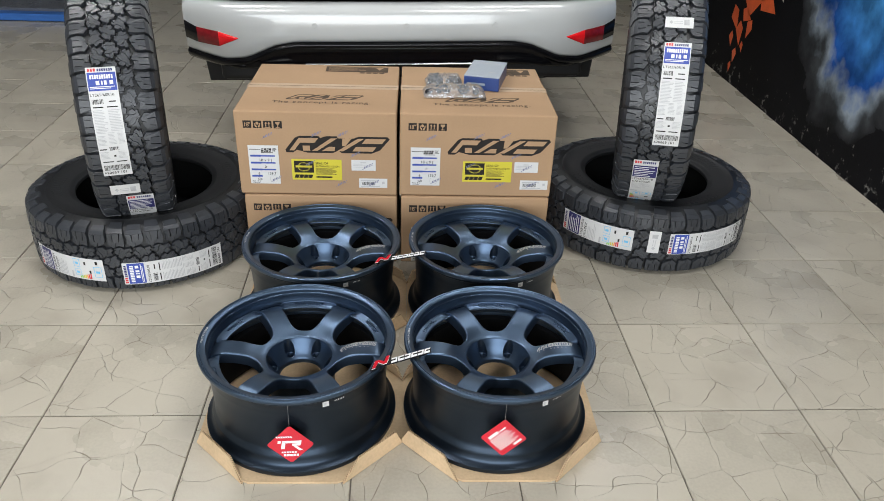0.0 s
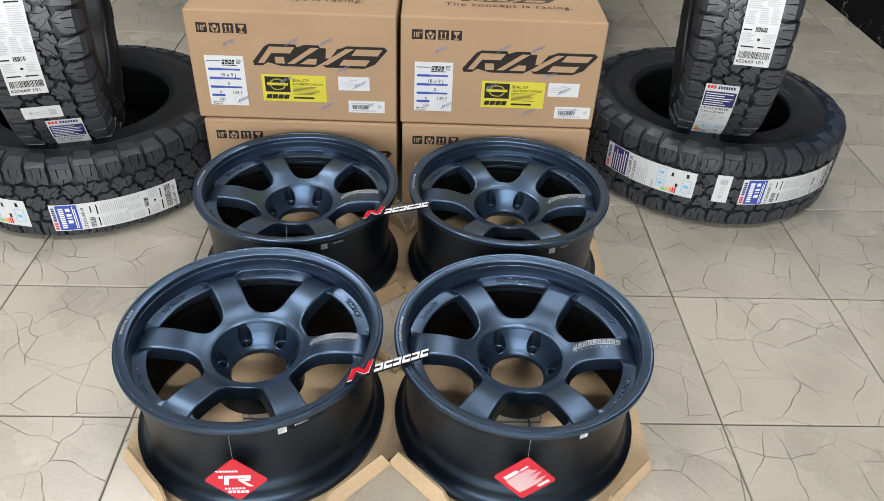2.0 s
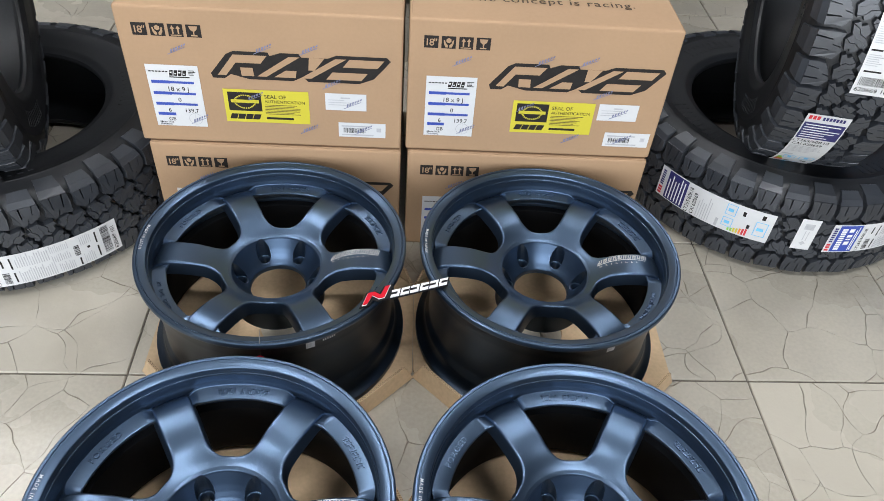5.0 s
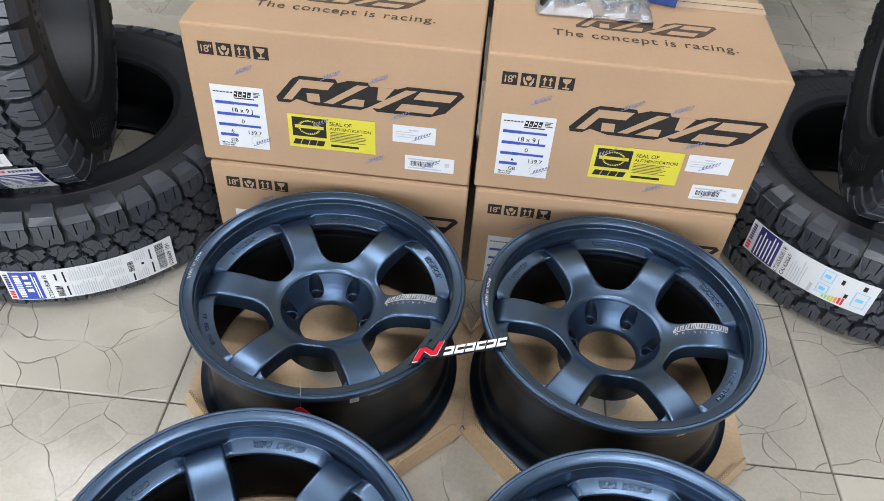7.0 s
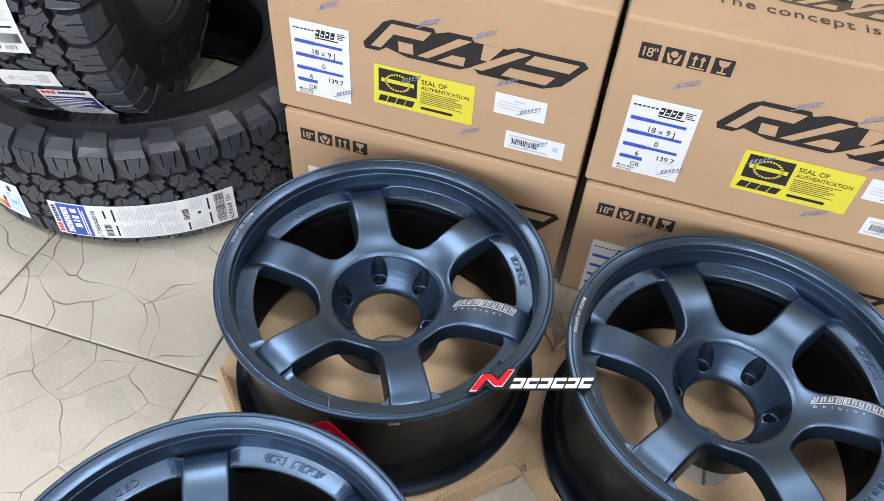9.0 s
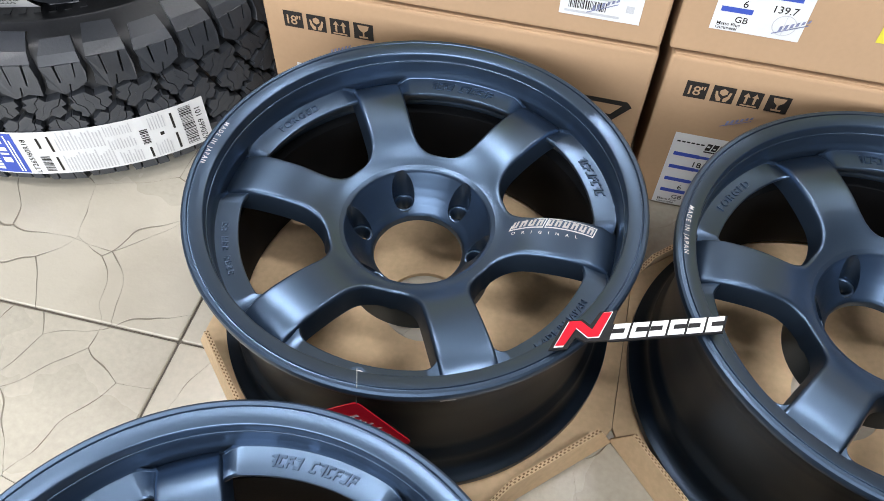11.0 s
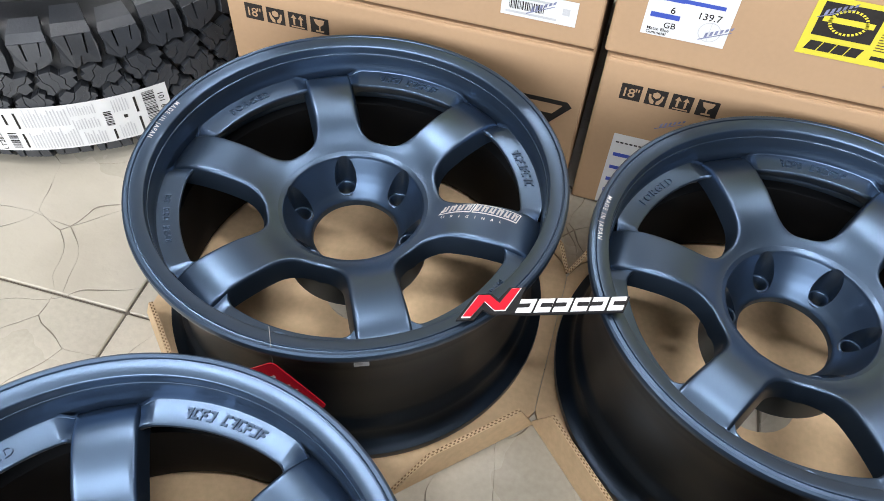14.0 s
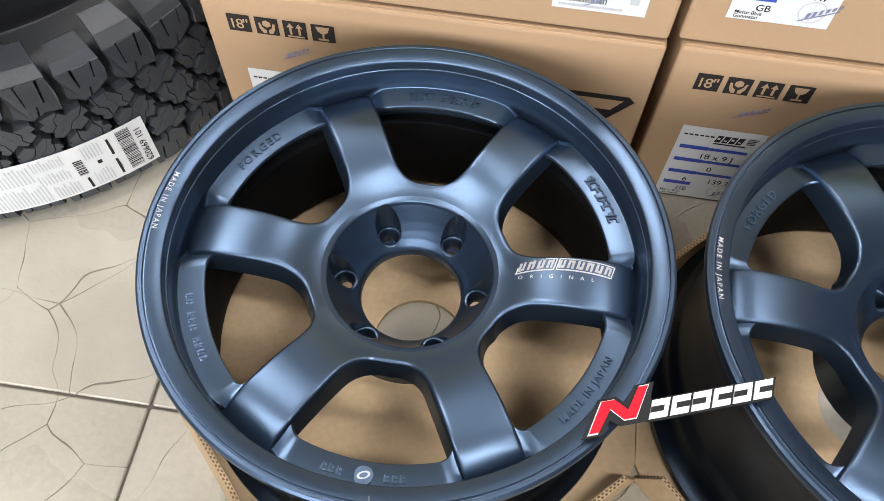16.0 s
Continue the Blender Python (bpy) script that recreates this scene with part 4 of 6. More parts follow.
def carton(x0, x1, y0, y1, z0, z1, label, upper, seal=0.0, ship=0.012):
    cx, w, d, h = (x0 + x1) / 2, x1 - x0, y1 - y0, z1 - z0
    b = thing("wheel_carton", label, "cardboard box", pose(cx, y0, z0), "stacked wheel cartons")
    bw = w / 2
    part("carton_body", box_bm(-bw, 0, 0, bw, d, h - 0.0007, 0.0045, 3), CARD, b)
    # two lid flaps that meet at the middle
    for nm, ya, yb in (("lid_flap", 0.0050, d / 2 - 0.0012), ("lid_flap", d / 2 + 0.0012, d - 0.0050)):
        part(nm, box_bm(-bw + 0.004, ya, h - 0.0040, bw - 0.004, yb, h, 0.0006, 1), CARD, b)
    tape = print_mesh("tape", [rect(-bw - 0.001, d / 2 - 0.024, bw + 0.001, d / 2 + 0.024)], TAPE, plane_map((0, 0, h), (1, 0, 0), (0, 1, 0)), 0.0004, 0, 9)
    part("tape", tape, None, b, "clear tape over the lid seam")
    part("lid_seam", print_mesh("lid_seam", [rect(-bw + 0.002, d / 2 - 0.0012, bw - 0.002, d / 2 + 0.0012)], INK_SOFT, plane_map((0, 0, h), (1, 0, 0), (0, 1, 0)), 0.0008, 0, 9), None, b)
    fn = plane_map((-bw, -0.0004, 0), (1, 0, 0), (0, 0, 1))
    rng = random.Random(int(1000 * (x0 + z0)))
    # handling symbols: four dark squares
    top = h - 0.0325
    for i in range(4):
        u = 0.028 + i * 0.0324
        fi = lambda a, c, k=0.0, u=u: fn(u + (a - u) * 0.92, top + (c - top) * 0.92, k)
        sq = part("handling_mark", print_mesh("handling_mark", [rect(u, top - 0.027, u + 0.029, top)], INK, fi, 0.0003), None, b, "black printed handling symbol")
        if i == 0:
            part("size_print", text_mesh("size_print", '18"', 0.0215, CARD, fi, u + 0.001, top - 0.0215, 0.0008, 0, 0.85), None, sq)
        elif i == 1:
            p = [[(u + 0.0145, top - 0.0150), (u + 0.0095, top - 0.0120), (u + 0.0095, top - 0.0065), (u + 0.0145, top - 0.0035), (u + 0.0195, top - 0.0065), (u + 0.0195, top - 0.0120)]]
            for sg in (1, -1):
                p.append([(u + 0.0145 + sg * x, top + y) for x, y in ((0.0015, -0.0245), (0.0015, -0.0195), (0.0060, -0.0150), (0.0078, -0.0085), (0.0105, -0.0085), (0.0095, -0.0175), (0.0060, -0.0245))])
            part("symbol", print_mesh("symbol", p, CARD, fi, 0.0008), None, sq)
        elif i == 2:
            p = [rect(u + 0.004, top - 0.025, u + 0.025, top - 0.0228)]
            for q in (0.0075, 0.0185):
                p += [rect(u + q, top - 0.021, u + q + 0.003, top - 0.010), [(u + q - 0.003, top - 0.010), (u + q + 0.006, top - 0.010), (u + q + 0.0015, top - 0.003)]]
            part("symbol", print_mesh("symbol", p, CARD, fi, 0.0008), None, sq)
        else:
            p = [[(u + 0.006, top - 0.003), (u + 0.023, top - 0.003), (u + 0.021, top - 0.010), (u + 0.0165, top - 0.014), (u + 0.0125, top - 0.014), (u + 0.008, top - 0.010)], rect(u + 0.0133, top - 0.0215, u + 0.0157, top - 0.013), rect(u + 0.008, top - 0.0245, u + 0.021, top - 0.0215)]
            part("symbol", print_mesh("symbol", p, CARD, fi, 0.0008), None, sq)
    logo(b, fn, 0.182, h - 0.132, 0.290, 0.044)
    # white size label
    lw, lh = 0.098, 0.136
    lu, lv = 0.036, h - 0.252
    lab = part("size_label", print_mesh("size_label", [rect(lu, lv, lu + lw, lv + lh)], PAPER, fn, 0.0006), None, b, "white paper label with size table")
    bl = [rect(lu + 0.006, lv + y, lu + 0.040, lv + y + 0.0065) for y in (0.096, 0.0715, 0.0475, 0.0245)]
    bl += [rect(lu + 0.040, lv + y + 0.0008, lu + lw - 0.012, lv + y + 0.0058) for y in (0.096, 0.0715, 0.0475)]
    part("rule_print", print_mesh("rule_print", bl, BLUE_PRINT, fn, 0.0010), None, lab)
    k = 0.2
    dark = [lean_rect(lu + 0.042 + i * 0.0082, lv + 0.1135, lu + 0.0486 + i * 0.0082, lv + 0.1255, k) for i in range(4)] + [rect(lu + 0.005 + i * 0.0062, lv + 0.1205, lu + 0.0095 + i * 0.0062, lv + 0.1230) for i in range(6)] + [rect(lu + 0.042, lv + 0.1095, lu + 0.080, lv + 0.1118)] + bars(lu + 0.079, lv + 0.126, lu + 0.095, 4, 0.0015, 0.0015, rng)
    cut_marks = [lean_rect(lu + 0.0440 + i * 0.0082, lv + 0.1135 + (0.0035 if i % 2 else 0.0055), lu + 0.0475 + i * 0.0082, lv + 0.1175 + (0.0015 if i % 2 else 0.0045), k) for i in range(4)]
    part("white_print", print_mesh("white_print", cut_marks, PAPER, fn, 0.0013), None, lab)
    part("label_print", print_mesh("label_print", dark, INK, fn, 0.0010), None, lab)
    for s, u, v, sz in (("18 x 9 J", 0.033, 0.080, 0.0135), ("0", 0.050, 0.0565, 0.0125), ("6", 0.027, 0.0325, 0.0125), ("139.7", 0.058, 0.0325, 0.0125), ("GB", 0.024, 0.0125, 0.0110), ("Matte Blue", 0.006, 0.0072, 0.0060), ("Gunmetal", 0.006, 0.0022, 0.0060)):
        part("label_text", text_mesh("label_text", s, sz, INK, fn, lu + u, lv + v, 0.0010), None, lab)
    ring = [((lu + 0.077 + r * math.cos(a), lv + 0.018 + r * math.sin(a))) for r in (0.013,) for a in [2 * math.pi * i / 24 for i in range(24)]]
    thin = []
    for i in range(24):
        a, c2 = ring[i], ring[(i + 1) % 24]
        mid = Vector((lu + 0.077, lv + 0.018))
        thin.append([a, c2, tuple(mid + (Vector(c2) - mid) * 0.93), tuple(mid + (Vector(a) - mid) * 0.93)])
    thin += [rect(lu + 0.0767, lv + 0.006, lu + 0.0773, lv + 0.030)]
    part("wheel_sketch", print_mesh("wheel_sketch", thin, GREY_PRINT, fn, 0.0010), None, lab)
    # yellow seal
    yu, yv, yw, yh = 0.174 + seal, h - 0.236, 0.164, 0.074
    ye = part("seal_label", print_mesh("seal_label", [rect(yu, yv, yu + yw, yv + yh)], YELLOW, fn, 0.0006), None, b, "yellow seal of authentication label")
    dk = [rect(yu + 0.008, yv + 0.026, yu + 0.072, yv + 0.068), rect(yu + 0.079, yv + 0.0085, yu + 0.132, yv + 0.0135)] + [lean_rect(yu + 0.007 + i * 0.0148, yv + 0.0070, yu + 0.0205 + i * 0.0148, yv + 0.0190, 0.35) for i in range(4)]
    part("seal_print", print_mesh("seal_print", dk, INK, fn, 0.0010), None, ye)
    yr = []
    for i in range(28):
        a0, a1 = 2 * math.pi * i / 28, 2 * math.pi * (i + 0.6) / 28
        c0 = (yu + 0.040, yv + 0.047)
        yr.append([(c0[0] + 0.021 * math.cos(a0), c0[1] + 0.016 * math.sin(a0)), (c0[0] + 0.021 * math.cos(a1), c0[1] + 0.016 * math.sin(a1)), (c0[0] + 0.0175 * math.cos(a1), c0[1] + 0.013 * math.sin(a1)), (c0[0] + 0.0175 * math.cos(a0), c0[1] + 0.013 * math.sin(a0))])
    yr += [rect(yu + 0.013, yv + 0.0445, yu + 0.067, yv + 0.0515)]
    part("seal_wreath", print_mesh("seal_wreath", yr, YELLOW, fn, 0.0014), None, ye)
    part("seal_text", text_mesh("seal_text", "SEAL OF", 0.0115, INK, fn, yu + 0.078, yv + 0.056, 0.0010, 0, 1.0), None, ye)
    part("seal_text", text_mesh("seal_text", "AUTHENTICATION", 0.0092, INK, fn, yu + 0.078, yv + 0.046, 0.0010, 0, 0.98), None, ye)
    part("seal_small_print", print_mesh("seal_small_print", bars(yu + 0.078, yv + 0.042, yu + 0.152, 7, 0.0012, 0.0022, rng, 1.0), INK_SOFT, fn, 0.0010), None, ye)
    # two white shipping labels
    for (u, v, a, c2, nm) in ((0.358 + ship, h - 0.200, 0.080, 0.038, "plain_label"), (0.382 + ship, h - 0.262, 0.094, 0.034, "barcode_label")):
        o = part(nm, print_mesh(nm, [rect(u, v, u + a, v + c2)], PAPER, fn, 0.0006), None, b, "white paper shipping label")
        if nm == "barcode_label":
            part("barcode", print_mesh("barcode", barcode(u + 0.010, v + 0.010, u + 0.054, v + 0.022, rng), INK, fn, 0.0010), None, o)
            part("label_print", print_mesh("label_print", [rect(u + 0.006, v + 0.0245, u + 0.064, v + 0.0275), rect(u + 0.006, v + 0.004, u + 0.070, v + 0.007), rect(u + 0.076, v + 0.014, u + 0.085, v + 0.023)], GREY_PRINT, fn, 0.0010), None, o)
        else:
            part("label_print", print_mesh("label_print", [rect(u + 0.030, v + 0.027, u + 0.048, v + 0.030)] + bars(u + 0.006, v + 0.024, u + 0.06, 3, 0.0014, 0.004, rng), GREY_PRINT, fn, 0.0010), None, o)
    # slanted shop stamps
    for u, v in ((0.088, h - 0.090), (0.245, h - 0.082), (0.330, h - 0.080), (0.370, h - 0.150), (0.220, h - 0.185), (0.322, h - 0.255), (0.410, h - 0.192), (0.107, h - 0.242), (0.430, h - 0.252)):
        st = []
        for i in range(6):
            st.append([(u + i * 0.0052 + 0.0014, v + i * 0.0030), (u + i * 0.0052 + 0.0045, v + i * 0.0030 + 0.0016), (u + i * 0.0052 + 0.0052, v + i * 0.0030 + 0.0085 - 0.0006 * i), (u + i * 0.0052 + 0.0022, v + i * 0.0030 + 0.0068 - 0.0006 * i)])
        st.append([(u - 0.004, v - 0.004), (u + 0.030, v + 0.0125), (u + 0.030, v + 0.0137), (u - 0.004, v - 0.0026)])
        part("shop_stamp", print_mesh("shop_stamp", st, STAMP, fn, 0.0014), None, b, "blue ink stamp")
    if upper:
        ft = plane_map((-bw, 0, h), (1, 0, 0), (0, 1, 0))
        logo(b, ft, 0.170, 0.125, 0.215, 0.040, INK_SOFT)
        part("slogan", text_mesh("slogan", "The concept is racing.", 0.032, INK_SOFT, ft, 0.108, 0.082, 0.0008, 0, 1.12), None, b, "brown printed slogan")
        q = [rect(0.248, d - 0.088, 0.478, d - 0.022)]
        plate = part("care_print", print_mesh("care_print", q, INK_SOFT, ft, 0.0006), None, b)
        part("care_text", print_mesh("care_text", bars(0.258, d - 0.032, 0.410, 6, 0.0024, 0.0062, rng, 1.0) + [[(0.430, d - 0.030), (0.462, d - 0.030), (0.446, d - 0.064)]], CARD, ft, 0.0010), None, plate)
        for i in range(4):
            part("care_mark", print_mesh("care_mark", [rect(0.375 + i * 0.024, d - 0.104, 0.393 + i * 0.024, d - 0.091)], INK_SOFT, ft, 0.0006), None, b)
    return b


def logo(b, fn, u, v, w, h, ink=None):
    """The maker's mark as plain slanted shapes with a thick dark outline."""
    ink = ink or INK
    k = 0.75
    P = lambda pts: [(u + x * w + k * (y - 0.5) * h, v + y * h) for x, y in pts]
    R = lambda x0, y0, x1, y1: [(x0, y0), (x1, y0), (x1, y1), (x0, y1)]
    # thick outline with stepped lower edge and clipped corners
    out = [(-0.035, 0.06), (0.0, -0.16), (0.075, -0.16), (0.095, 0.05), (0.235, -0.16), (0.52, -0.16), (0.56, 0.05), (0.62, -0.16), (0.955, -0.16), (1.02, 0.10), (1.03, 0.98), (0.985, 1.16), (0.66, 1.16), (0.62, 1.0), (0.45, 1.0), (0.42, 1.16), (0.30, 1.16), (0.25, 1.0), (0.22, 1.16), (0.0, 1.16), (-0.03, 1.0)]
    o = part("maker_mark", print_mesh("maker_mark", [P(out)], ink, fn, 0.0003, 0, 9), None, b, "dark printed maker's mark")
    fills = [R(0.015, 0.0, 0.07, 1.0), R(0.07, 0.62, 0.23, 1.0), [(0.12, 0.40), (0.20, 0.40), (0.25, 0.0), (0.17, 0.0)],
             [(0.27, 0.0), (0.33, 0.0), (0.44, 1.0), (0.37, 1.0)], [(0.38, 0.0), (0.52, 0.0), (0.49, 0.34), (0.42, 0.34)], [(0.50, 1.0), (0.60, 1.0), (0.60, 0.40), (0.56, 0.40)],
             [(0.55, 0.0), (0.62, 0.0), (0.74, 1.0), (0.67, 1.0)], R(0.76, 0.62, 0.985, 1.0), R(0.72, 0.0, 0.95, 0.36)]
    part("mark_fill", print_mesh("mark_fill", [P(q) for q in fills], CARD, fn, 0.0007, 0, 9), None, o)


ZS, ZT = 0.260, 0.549
carton(-0.352, 0.158, 2.863, 3.41, 0.001, ZS - 0.003, "lower brown wheel carton with printed front behind wheels", False)
carton(0.172, 0.676, 2.866, 3.41, 0.001, ZS - 0.003, "lower brown wheel carton beside another, partly hidden", False)
carton(-0.362, 0.157, 2.868, 3.395, ZS, ZT, "brown wheel carton stacked on top, white and yellow labels", True)
carton(0.167, 0.678, 2.872, 3.400, ZS, ZT, "brown wheel carton stacked on top, small parts lying on it", True, 0.036, 0.024)

# ---- tyres ----
TR, NP, SQ = 0.3875, 21, 0.86
PITCH = 2 * math.pi * TR / NP


def crown(v):
    return TR - 0.0045 * (abs(v) / 0.118) ** 4


def block_mesh(name, polys, extra=()):
    """Tread block: polygons in (pitch fraction, metres across) standing on the carcass; extra: (polygon, radii) that wrap the shoulder."""
    verts, faces = [], []

    def pt(u, v, r):
        a = u * PITCH / TR
        return (r * math.cos(a), r * math.sin(a), v * SQ)
    for p in polys:
        n, m = len(verts), len(p)
        cu, cv = sum(q[0] for q in p) / m, sum(q[1] for q in p) / m
        verts += [pt(cu + (u - cu) * 0.975, cv + (v - cv) * 0.98, crown(v)) for u, v in p]
        verts += [pt(cu + (u - cu) * 0.995, cv + (v - cv) * 0.995, crown(v) - 0.0010) for u, v in p]
        verts += [pt(cu + (u - cu) * 1.01, cv + (v - cv) * 1.01, crown(v) - 0.0155) for u, v in p]
        faces.append(tuple(range(n, n + m)))
        for lv in (0, 1):
            for i in range(m):
                j = (i + 1) % m
                faces.append((n + lv * m + i, n + lv * m + m + i, n + lv * m + m + j, n + lv * m + j))
    for p, rr in extra:
        # the shoulder face is rounded: a middle row stands out between its two edges
        (a, b, c, d), (ra, rb, rc, rd) = p, rr
        out = math.copysign(0.0032, a[1])
        p = [a, b, ((b[0] * 0.6 + c[0] * 0.4), (b[1] * 0.6 + c[1] * 0.4) + out), c, d, ((a[0] * 0.6 + d[0] * 0.4), (a[1] * 0.6 + d[1] * 0.4) + out)]
        rr = [ra, rb, rb * 0.6 + rc * 0.4 + 0.0040, rc, rd, ra * 0.6 + rd * 0.4 + 0.0030]
        n, m = len(verts), len(p)
        verts += [pt(u, v, r) for (u, v), r in zip(p, rr)]
        verts += [pt(u, v - math.copysign(0.010, v), r - 0.012) for (u, v), r in zip(p, rr)]
        faces += [(n, n + 1, n + 2, n + 5), (n + 5, n + 2, n + 3, n + 4)]
        for i in range(m):
            j = (i + 1) % m
            faces.append((n + i, n + m + i, n + m + j, n + j))
    me = mesh_from(name, verts, faces, RUBBER)
    bm = bmesh.new()
    bm.from_mesh(me)
    bmesh.ops.recalc_face_normals(bm, faces=bm.faces[:])
    bm.to_mesh(me)
    bm.free()
    return me


S1 = [(-0.474, 0.074), (-0.34, 0.061), (-0.19, 0.069), (-0.044, 0.064), (-0.024, 0.092), (-0.050, 0.117), (-0.474, 0.118), (-0.452, 0.094)]
S2 = [(0.032, 0.077), (0.17, 0.063), (0.33, 0.070), (0.454, 0.080), (0.476, 0.096), (0.458, 0.113), (0.024, 0.112), (0.050, 0.094)]
SW = [([(-0.474, 0.1175), (-0.050, 0.1165), (-0.098, 0.1378), (-0.452, 0.1378)], (0.3813, 0.3815, 0.339, 0.336)), ([(0.024, 0.1115), (0.458, 0.1125), (0.412, 0.1340), (0.070, 0.1340)], (0.3828, 0.3826, 0.352, 0.353))]


def slit(p, edge, at, to, w):
    """Cut a narrow slot into a polygon from a point on one edge towards a point inside."""
    a, b = p[edge], p[(edge + 1) % len(p)]
    m = Vector((a[0] + (b[0] - a[0]) * at, a[1] + (b[1] - a[1]) * at))
    d = Vector(to) - m
    e = Vector((b[0] - a[0], b[1] - a[1])).normalized()
    wv = Vector((e.x * w / PITCH, e.y * w)) if abs(e.x) > abs(e.y) else Vector((e.x * w, e.y * w))
    q = [tuple(m - wv), tuple(m + d - wv * 0.7), tuple(m + d + wv * 0.7), tuple(m + wv)]
    i = edge + 1
    return p[:i] + q + p[i:]


S1 = slit(S1, 5, 0.68, (-0.33, 0.086), 0.0010)
S1 = slit(S1, 5, 0.30, (-0.16, 0.084), 0.0016)
S2 = slit(S2, 5, 0.66, (0.18, 0.084), 0.0016)
S2 = slit(S2, 5, 0.30, (0.35, 0.090), 0.0010)
S1 = slit(S1, 1, 0.50, (-0.24, 0.082), 0.0012)
S2 = slit(S2, 1, 0.50, (0.27, 0.080), 0.0012)
flip = lambda ps: [[(-u, -v) for u, v in p] for p in ps]


def cut(poly, n, d, tag):
    """Keep the part of a labelled polygon where n.p < d; poly holds (point, label of the edge that starts there)."""
    out = []
    for (p, lp), (q, _) in zip(poly, poly[1:] + poly[:1]):
        a, b = n.dot(p) - d, n.dot(q) - d
        if a <= 0:
            out.append((p, lp))
        if a * b < 0:
            out.append((p + (q - p) * (a / (a - b)), tag if a <= 0 else lp))
    return out


def sipe(pts, t):
    """Part a polygon along a crooked cut through its middle at the angle t."""
    m = sum(pts, Vector((0, 0))) / len(pts)
    nn = Vector((-math.sin(t), math.cos(t)))
    hits = [i for i in range(len(pts)) if nn.dot(pts[i] - m) * nn.dot(pts[(i + 1) % len(pts)] - m) < 0]
    if len(hits) != 2:
        return [pts]
    x = []
    for i in hits:
        p, q = pts[i], pts[(i + 1) % len(pts)]
        a, b = nn.dot(p - m), nn.dot(q - m)
        x.append(p + (q - p) * (a / (a - b)))
    zig = [x[0] + (x[1] - x[0]) * 0.36 + nn * 0.0024, x[0] + (x[1] - x[0]) * 0.64 - nn * 0.0024]
    i, j = hits
    out = []
    for h in ([x[0]] + pts[i + 1:j + 1] + [x[1]] + zig[::-1], [x[1]] + pts[j + 1:] + pts[:i + 1] + [x[0]] + zig):
        c2 = sum(h, Vector((0, 0))) / len(h)
        s = nn * (0.0005 if nn.dot(c2 - m) > 0 else -0.0005)
        out.append([p + s for p in h])
    return out


def centre_blocks():
    """Interlocking blocks of the tread's middle: jagged cells round staggered seeds, each parted by a crooked sipe."""
    rng = random.Random(12)
    base = [(r, k, Vector(((k / 2 + (0.25 if r == 1 else 0.04 * r) + rng.uniform(-0.04, 0.04)) * PITCH, (r - 1) * 0.0355 + rng.uniform(-0.004, 0.004)))) for r in range(3) for k in range(2)]
    seeds = [((r, k + 2 * s), p + Vector((s * PITCH, 0))) for s in (-2, -1, 0, 1, 2) for r, k, p in base]
    out = []
    for r, k, c in base:
        lim = 0.0535
        poly = [(Vector((c.x - 0.1, -lim)), "e"), (Vector((c.x + 0.1, -lim)), "e"), (Vector((c.x + 0.1, lim)), "e"), (Vector((c.x - 0.1, lim)), "e")]
        for key, s in seeds:
            if key != (r, k) and (s - c).length < 0.12:
                n = (s - c).normalized()
                poly = cut(poly, n, n.dot((s + c) / 2), key)
        pts = []
        for (p, tag), (q, _) in zip(poly, poly[1:] + poly[:1]):
            pts.append(p)
            L = (q - p).length
            if L < 0.014:
                continue
            swap = (p.x + 0.37 * p.y) > (q.x + 0.37 * q.y)
            e0, e1 = (q, p) if swap else (p, q)
            n = Vector((-(e1 - e0).y, (e1 - e0).x)).normalized() * min(0.0050, L * 0.17)
            two = [e0 + (e1 - e0) * 0.42 + n, e0 + (e1 - e0) * 0.58 - n]
            pts += two[::-1] if swap else two
        m = sum(pts, Vector((0, 0))) / len(pts)
        pts = [m + (p - m) * 0.80 for p in pts]
        # crooked sipes part the block into strips
        t = radians(62 + 50 * ((r + k) % 2) + rng.uniform(-14, 14))
        strips = sipe(pts, t)
        if len(strips) == 2:
            strips = sipe(strips[0], t + rng.uniform(-0.2, 0.2)) + sipe(strips[1], t + rng.uniform(-0.2, 0.2))
        out.append(block_mesh("tread_block", [[(p.x / PITCH, p.y / SQ) for p in h] for h in strips]))
    return out


neg = lambda ps: [([(-u, -v) for u, v in p], r) for p, r in ps]
ROWS_OF_BLOCKS = [("tread_block", me, 0.0) for me in centre_blocks()]
for i, s in enumerate((S1, S2)):
    ROWS_OF_BLOCKS.append(("shoulder_lug", block_mesh("shoulder_lug", [s], SW[i:i + 1]), 0.18))
    ROWS_OF_BLOCKS.append(("shoulder_lug", block_mesh("shoulder_lug", flip([s]), neg(SW[i:i + 1])), 0.66))
CARCASS = [(0.2290, 0.104), (0.2270, 0.112), (0.2300, 0.119), (0.2400, 0.124), (0.2440, 0.1285), (0.2500, 0.1290), (0.2800, 0.1350), (0.3100, 0.1360), (0.3120, 0.1375), (0.3180, 0.1375), (0.3200, 0.1355), (0.3450, 0.1315), (0.3590, 0.1235), (0.3680, 0.1100), (0.3725, 0.0900), (0.3745, 0.0)]
INNER = [(0.2290, 0.104), (0.2500, 0.1120), (0.3000, 0.1240), (0.3350, 0.1180), (0.3560, 0.0980), (0.3620, 0.0600), (0.3630, 0.0)]


